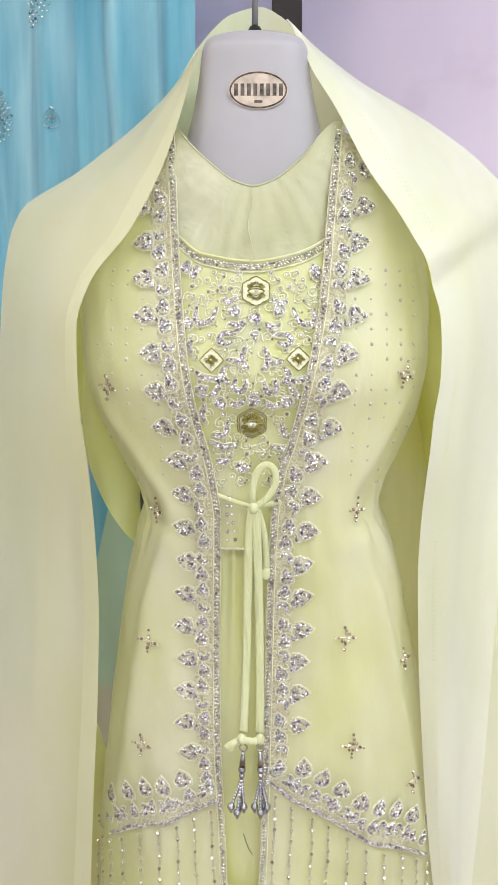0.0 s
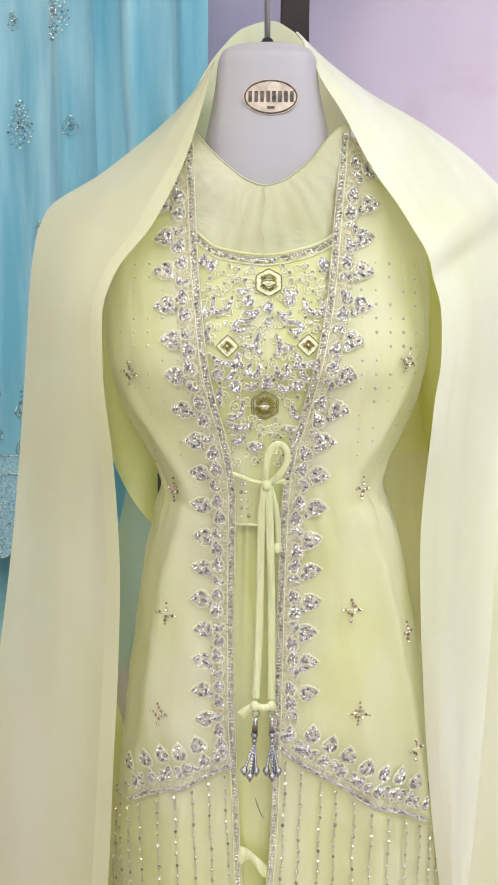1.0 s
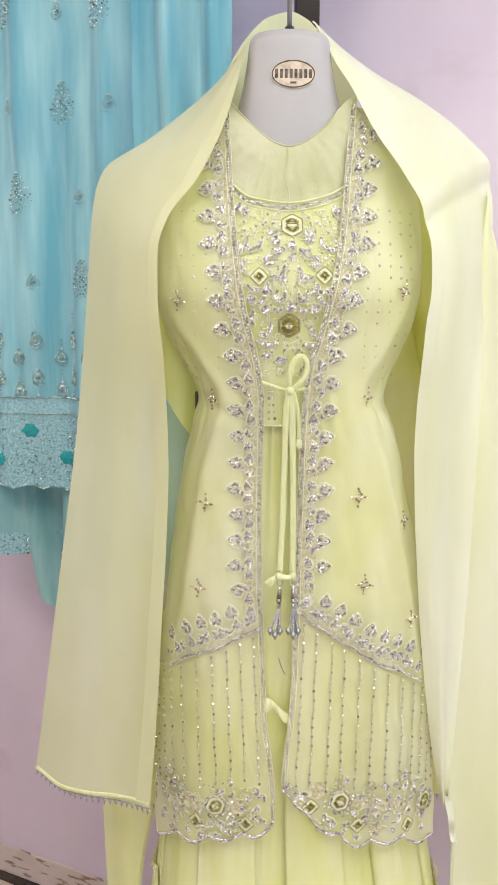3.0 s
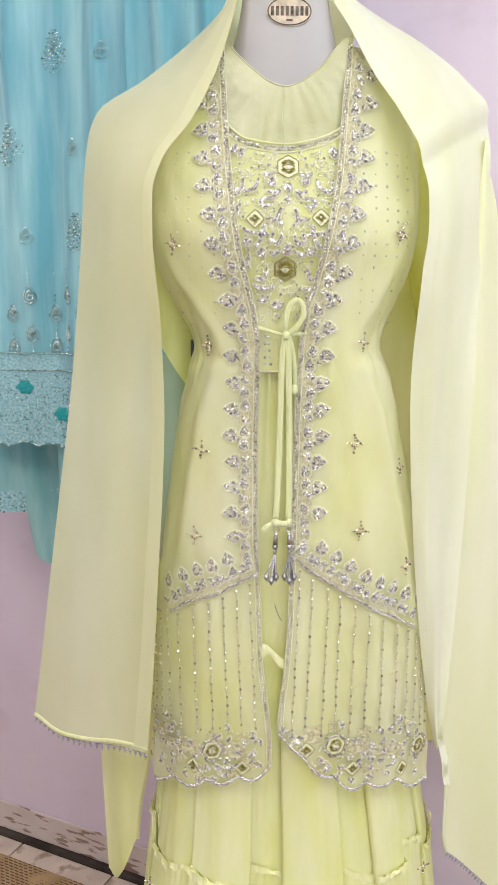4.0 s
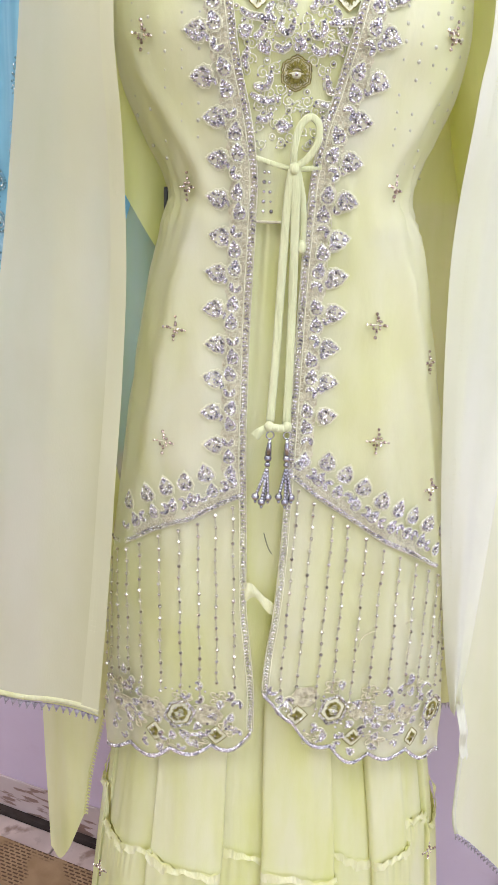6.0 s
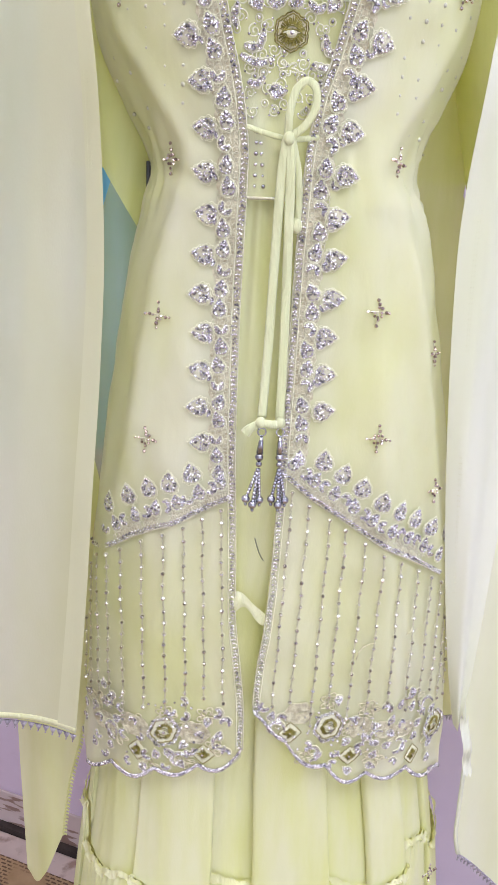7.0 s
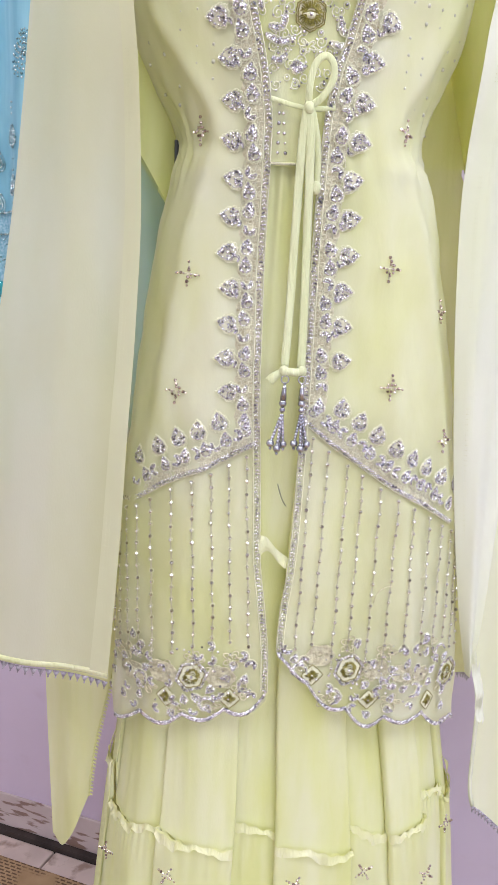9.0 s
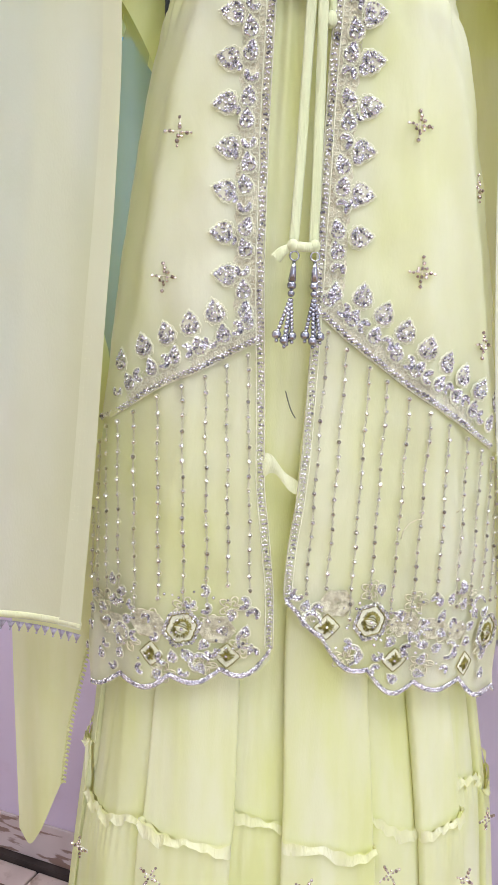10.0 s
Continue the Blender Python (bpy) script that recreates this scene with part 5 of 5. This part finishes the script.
    for _ in range(900):
        x, z = fill.uniform(-.062, .072), fill.uniform(1.455, 1.664)
        far = [math.hypot(x - q[0], z - q[1]) for q in kept]
        if not EDGE_L(z) + .007 < x < EDGE_R(z) - .007 or z > NECKLINE(x) - .008 or min(far[:4]) < .018 or min(far) < .0105:
            continue
        kept.append((x, z))
        ph, turn = fill.uniform(0, 6.3), fill.choice((-1, 1))
        curls.append(tube([skin(x + .0056 * (1 - i / 26) * math.cos(ph + turn * i * .42), z + .0056 * (1 - i / 26) * math.sin(ph + turn * i * .42), off + .0003, .5) for i in range(24)], .0006, 4))
        for q in range(3):
            b = ph + 2.1 * q
            beads.append(skin(x + .0048 * math.cos(b), z + .0048 * math.sin(b), off + .001, .5))
    obj("cream_stitching", *join(*curls), IVORY, G)
    obj("bead_fill", *stones(beads, .0012, .2), STONE, G)
    # stones in rows that show faintly at the bust
    under = [skin(s * (.095 + .016 * i) + .008, 1.665 - .0145 * k, JACKET - .0007) for s in (-1, 1) for i in range(5) for k in range(16) if (i * 7 + k * 3) % 5]
    obj("bead_scatter", *stones(under, .0020), FAINT, G)
    for i, (a, drop) in enumerate(((-1.05, .038), (-.52, .032), (-.66, .10), (-.30, .115), (.0, .030), (.27, .045), (.13, .11), (.62, .05), (.42, .12), (.9, .04))):
        line, out = panel_at(a)
        p = hull(a, line - drop, .016, 0) + Vector((math.sin(a), -math.cos(a), 0)) * out
        put("stone_cross", CROSS_GOLD[i % 2], G, Matrix.Translation(p) @ pose(0, 0, 0, 0, 30 * i, math.degrees(a) * .6) @ Matrix.Scale(.9, 4))
    # loose folded end of a frill in the opening
    def end(u, v):
        # hangs out from under the jacket's edge, folded over on itself
        p = skin(-.028 + .036 * u + .004 * v, .992 + .004 * math.sin(7 * u) - .026 * u * u - (.020 - .006 * u) * v, -.001 + .004 * math.sin(7 * u + 2 * v) + .003 * v, 0)
        return p + Vector((0, -.002 - .004 * math.sin(math.pi * v) * (1 - u), 0))
    obj("frill_end", *sheet(end, 18, 7), RUFFLE, G)


bodice_embroidery()


# ---- the tie ----
def tie():
    t = thing("ribbon_tie", "lemon fabric tie knotted at the waist with silver tassels", "tie")
    y = .728

    def cord(pts, r=.0035, flat=.6, n=10):
        pts = [Vector(p) for p in pts]
        dense = []
        for k in range(len(pts) - 1):
            p0, p1, p2, p3 = pts[max(k - 1, 0)], pts[k], pts[k + 1], pts[min(k + 2, len(pts) - 1)]
            for i in range(n):
                s = i / n
                dense.append(.5 * ((2 * p1) + (p2 - p0) * s + (2 * p0 - 5 * p1 + 4 * p2 - p3) * s * s + (3 * p1 - p0 - 3 * p2 + p3) * s ** 3))
        return tube(dense + [pts[-1]], r, 8, flat)
    obj("left_band", *cord([skin(-.031, 1.443, ON), (-.014, y + .006, 1.4375), (.004, y + .002, 1.433)], .0024), RIBBON, t)
    obj("right_band", *cord([skin(.032, 1.437, ON), (.018, y + .006, 1.4345), (.004, y + .002, 1.433)], .0026), RIBBON, t)
    obj("loop", *cord([(.004, y - .002, 1.434), (.0035, y - .008, 1.452), (.008, y - .010, 1.470), (.0165, y - .011, 1.4775), (.0245, y - .010, 1.472), (.0255, y - .008, 1.458), (.017, y - .006, 1.443), (.005, y - .003, 1.434)], .0034, .32), RIBBON, t)
    obj("knot", *ball((.0045, y - .003, 1.433), .0052, 8, 12, 1.15), RIBBON, t)
    obj("tail", *cord([(.003, y - .003, 1.432), (.000, y + .002, 1.40), (-.0015, y + .016, 1.32), (-.003, y + .022, 1.25), (-.006, y + .024, 1.183)], .0044, .30), RIBBON, t)
    obj("tail", *cord([(.006, y - .003, 1.432), (.008, y + .001, 1.40), (.0105, y + .015, 1.32), (.0115, y + .020, 1.25), (.0115, y + .024, 1.181)], .0044, .30), RIBBON, t)
    obj("short_tail", *cord([(.008, y, 1.432), (.015, y + .005, 1.405), (.0175, y + .010, 1.38), (.0165, y + .012, 1.362)], .0034, .5), RIBBON, t)
    obj("short_knot", *ball((.0165, y + .012, 1.362), .0055, 6, 10, 1.3), RIBBON, t)
    yb = y + .022
    obj("cross_tie", *cord([(-.011, yb - .002, 1.176), (-.004, yb - .006, 1.1785), (.004, yb - .007, 1.178), (.0125, yb - .005, 1.179)], .0042, .7), RIBBON, t)
    for x in (-.0075, .0115):
        obj("small_knot", *ball((x, yb - .005, 1.1795), .0052, 6, 10, 1.1), RIBBON, t)
    obj("loose_end", *cord([(-.010, yb - .003, 1.1775), (-.017, yb - .004, 1.1735), (-.022, yb - .003, 1.168)], lambda s: .0035 + .002 * s, .6), RIBBON, t)
    for x, lean in ((-.0060, -.004), (.0120, .001)):
        tas = obj("tassel", *join(tube([(x + .004 * math.cos(a * .63), yb - .006, 1.1705 + .004 * math.sin(a * .63)) for a in range(10)], .0008, 5, 1, True),
                                  tube([(x, yb - .006, 1.166), (x + lean * .1, yb - .006, 1.160), (x + lean * .3, yb - .006, 1.149)], lambda s: .0014 + .0022 * s, 10)), SILVER, t, "silver cone and bead tassel")
        obj("bead", *ball((x + lean * .35, yb - .006, 1.1455), .0042, 6, 10), SILVER, tas)
        obj("bead", *ball((x + lean * .4, yb - .006, 1.1385), .0032, 6, 10), SILVER, tas)
        for k, (dx, dy, length) in enumerate(((-.0075, 0, .033), (-.001, -.003, .038), (.006, .001, .034), (.002, .004, .036))):
            for i in range(10):
                s = (i + 1) / 10
                obj("bead", *ball((x + lean * .4 + dx * s + lean * s, yb - .006 + dy * s, 1.136 - length * s), .0021 if i < 9 else .0043, 5 if i < 9 else 6, 7 if i < 9 else 10), SILVER, tas)
            obj("bead", *ball((x + lean * 1.4 + dx, yb - .006 + dy, 1.136 - length - .0055), .0018, 5, 7), SILVER, tas)


tie()


def clips():
    for x, y, z, s in ((-.1235, .862, 1.411, 1), (.1465, .866, 1.409, -1)):
        c = thing("clip", "small black plastic clip pinching the waist", "clip", "waist clips")
        part("jaw", slab(x - .0019, x + .0019, y - .009, y + .004, z - .015, z + .013, .0006), BLACK, c)
        part("lever", slab(x - .001 + s * .003, x + .001 + s * .003, y - .006, y + .002, z - .011, z + .012, .0004), BLACK, c)
        obj("spring", *tube([(x + s * (.002 + .004 * math.sin(math.pi * i / 12)), y - .010, z - .009 + .0016 * i) for i in range(13)], .0007, 5), STEEL, c)


clips()
loose = thing("loose_thread", "short dark loose thread lying on the skirt", "thread")
obj("strand", *tube([skin(-.006 + .010 * s, 1.052 - .024 * s - .004 * math.sin(3 * s), -.003) for s in [i / 12 for i in range(13)]], .00045, 4), BLACK, loose)
for curl in ([(.110, .914), (.112, .922), (.117, .929), (.124, .933), (.130, .934)], [(.166, .938), (.174, .941), (.181, .940)]):
    stray = thing("loose_thread", "short tan loose thread lying on the jacket", "thread")
    obj("strand", *tube([skin(x, z, ON + .0008) for x, z in curl], .0005, 4), BAND, stray)
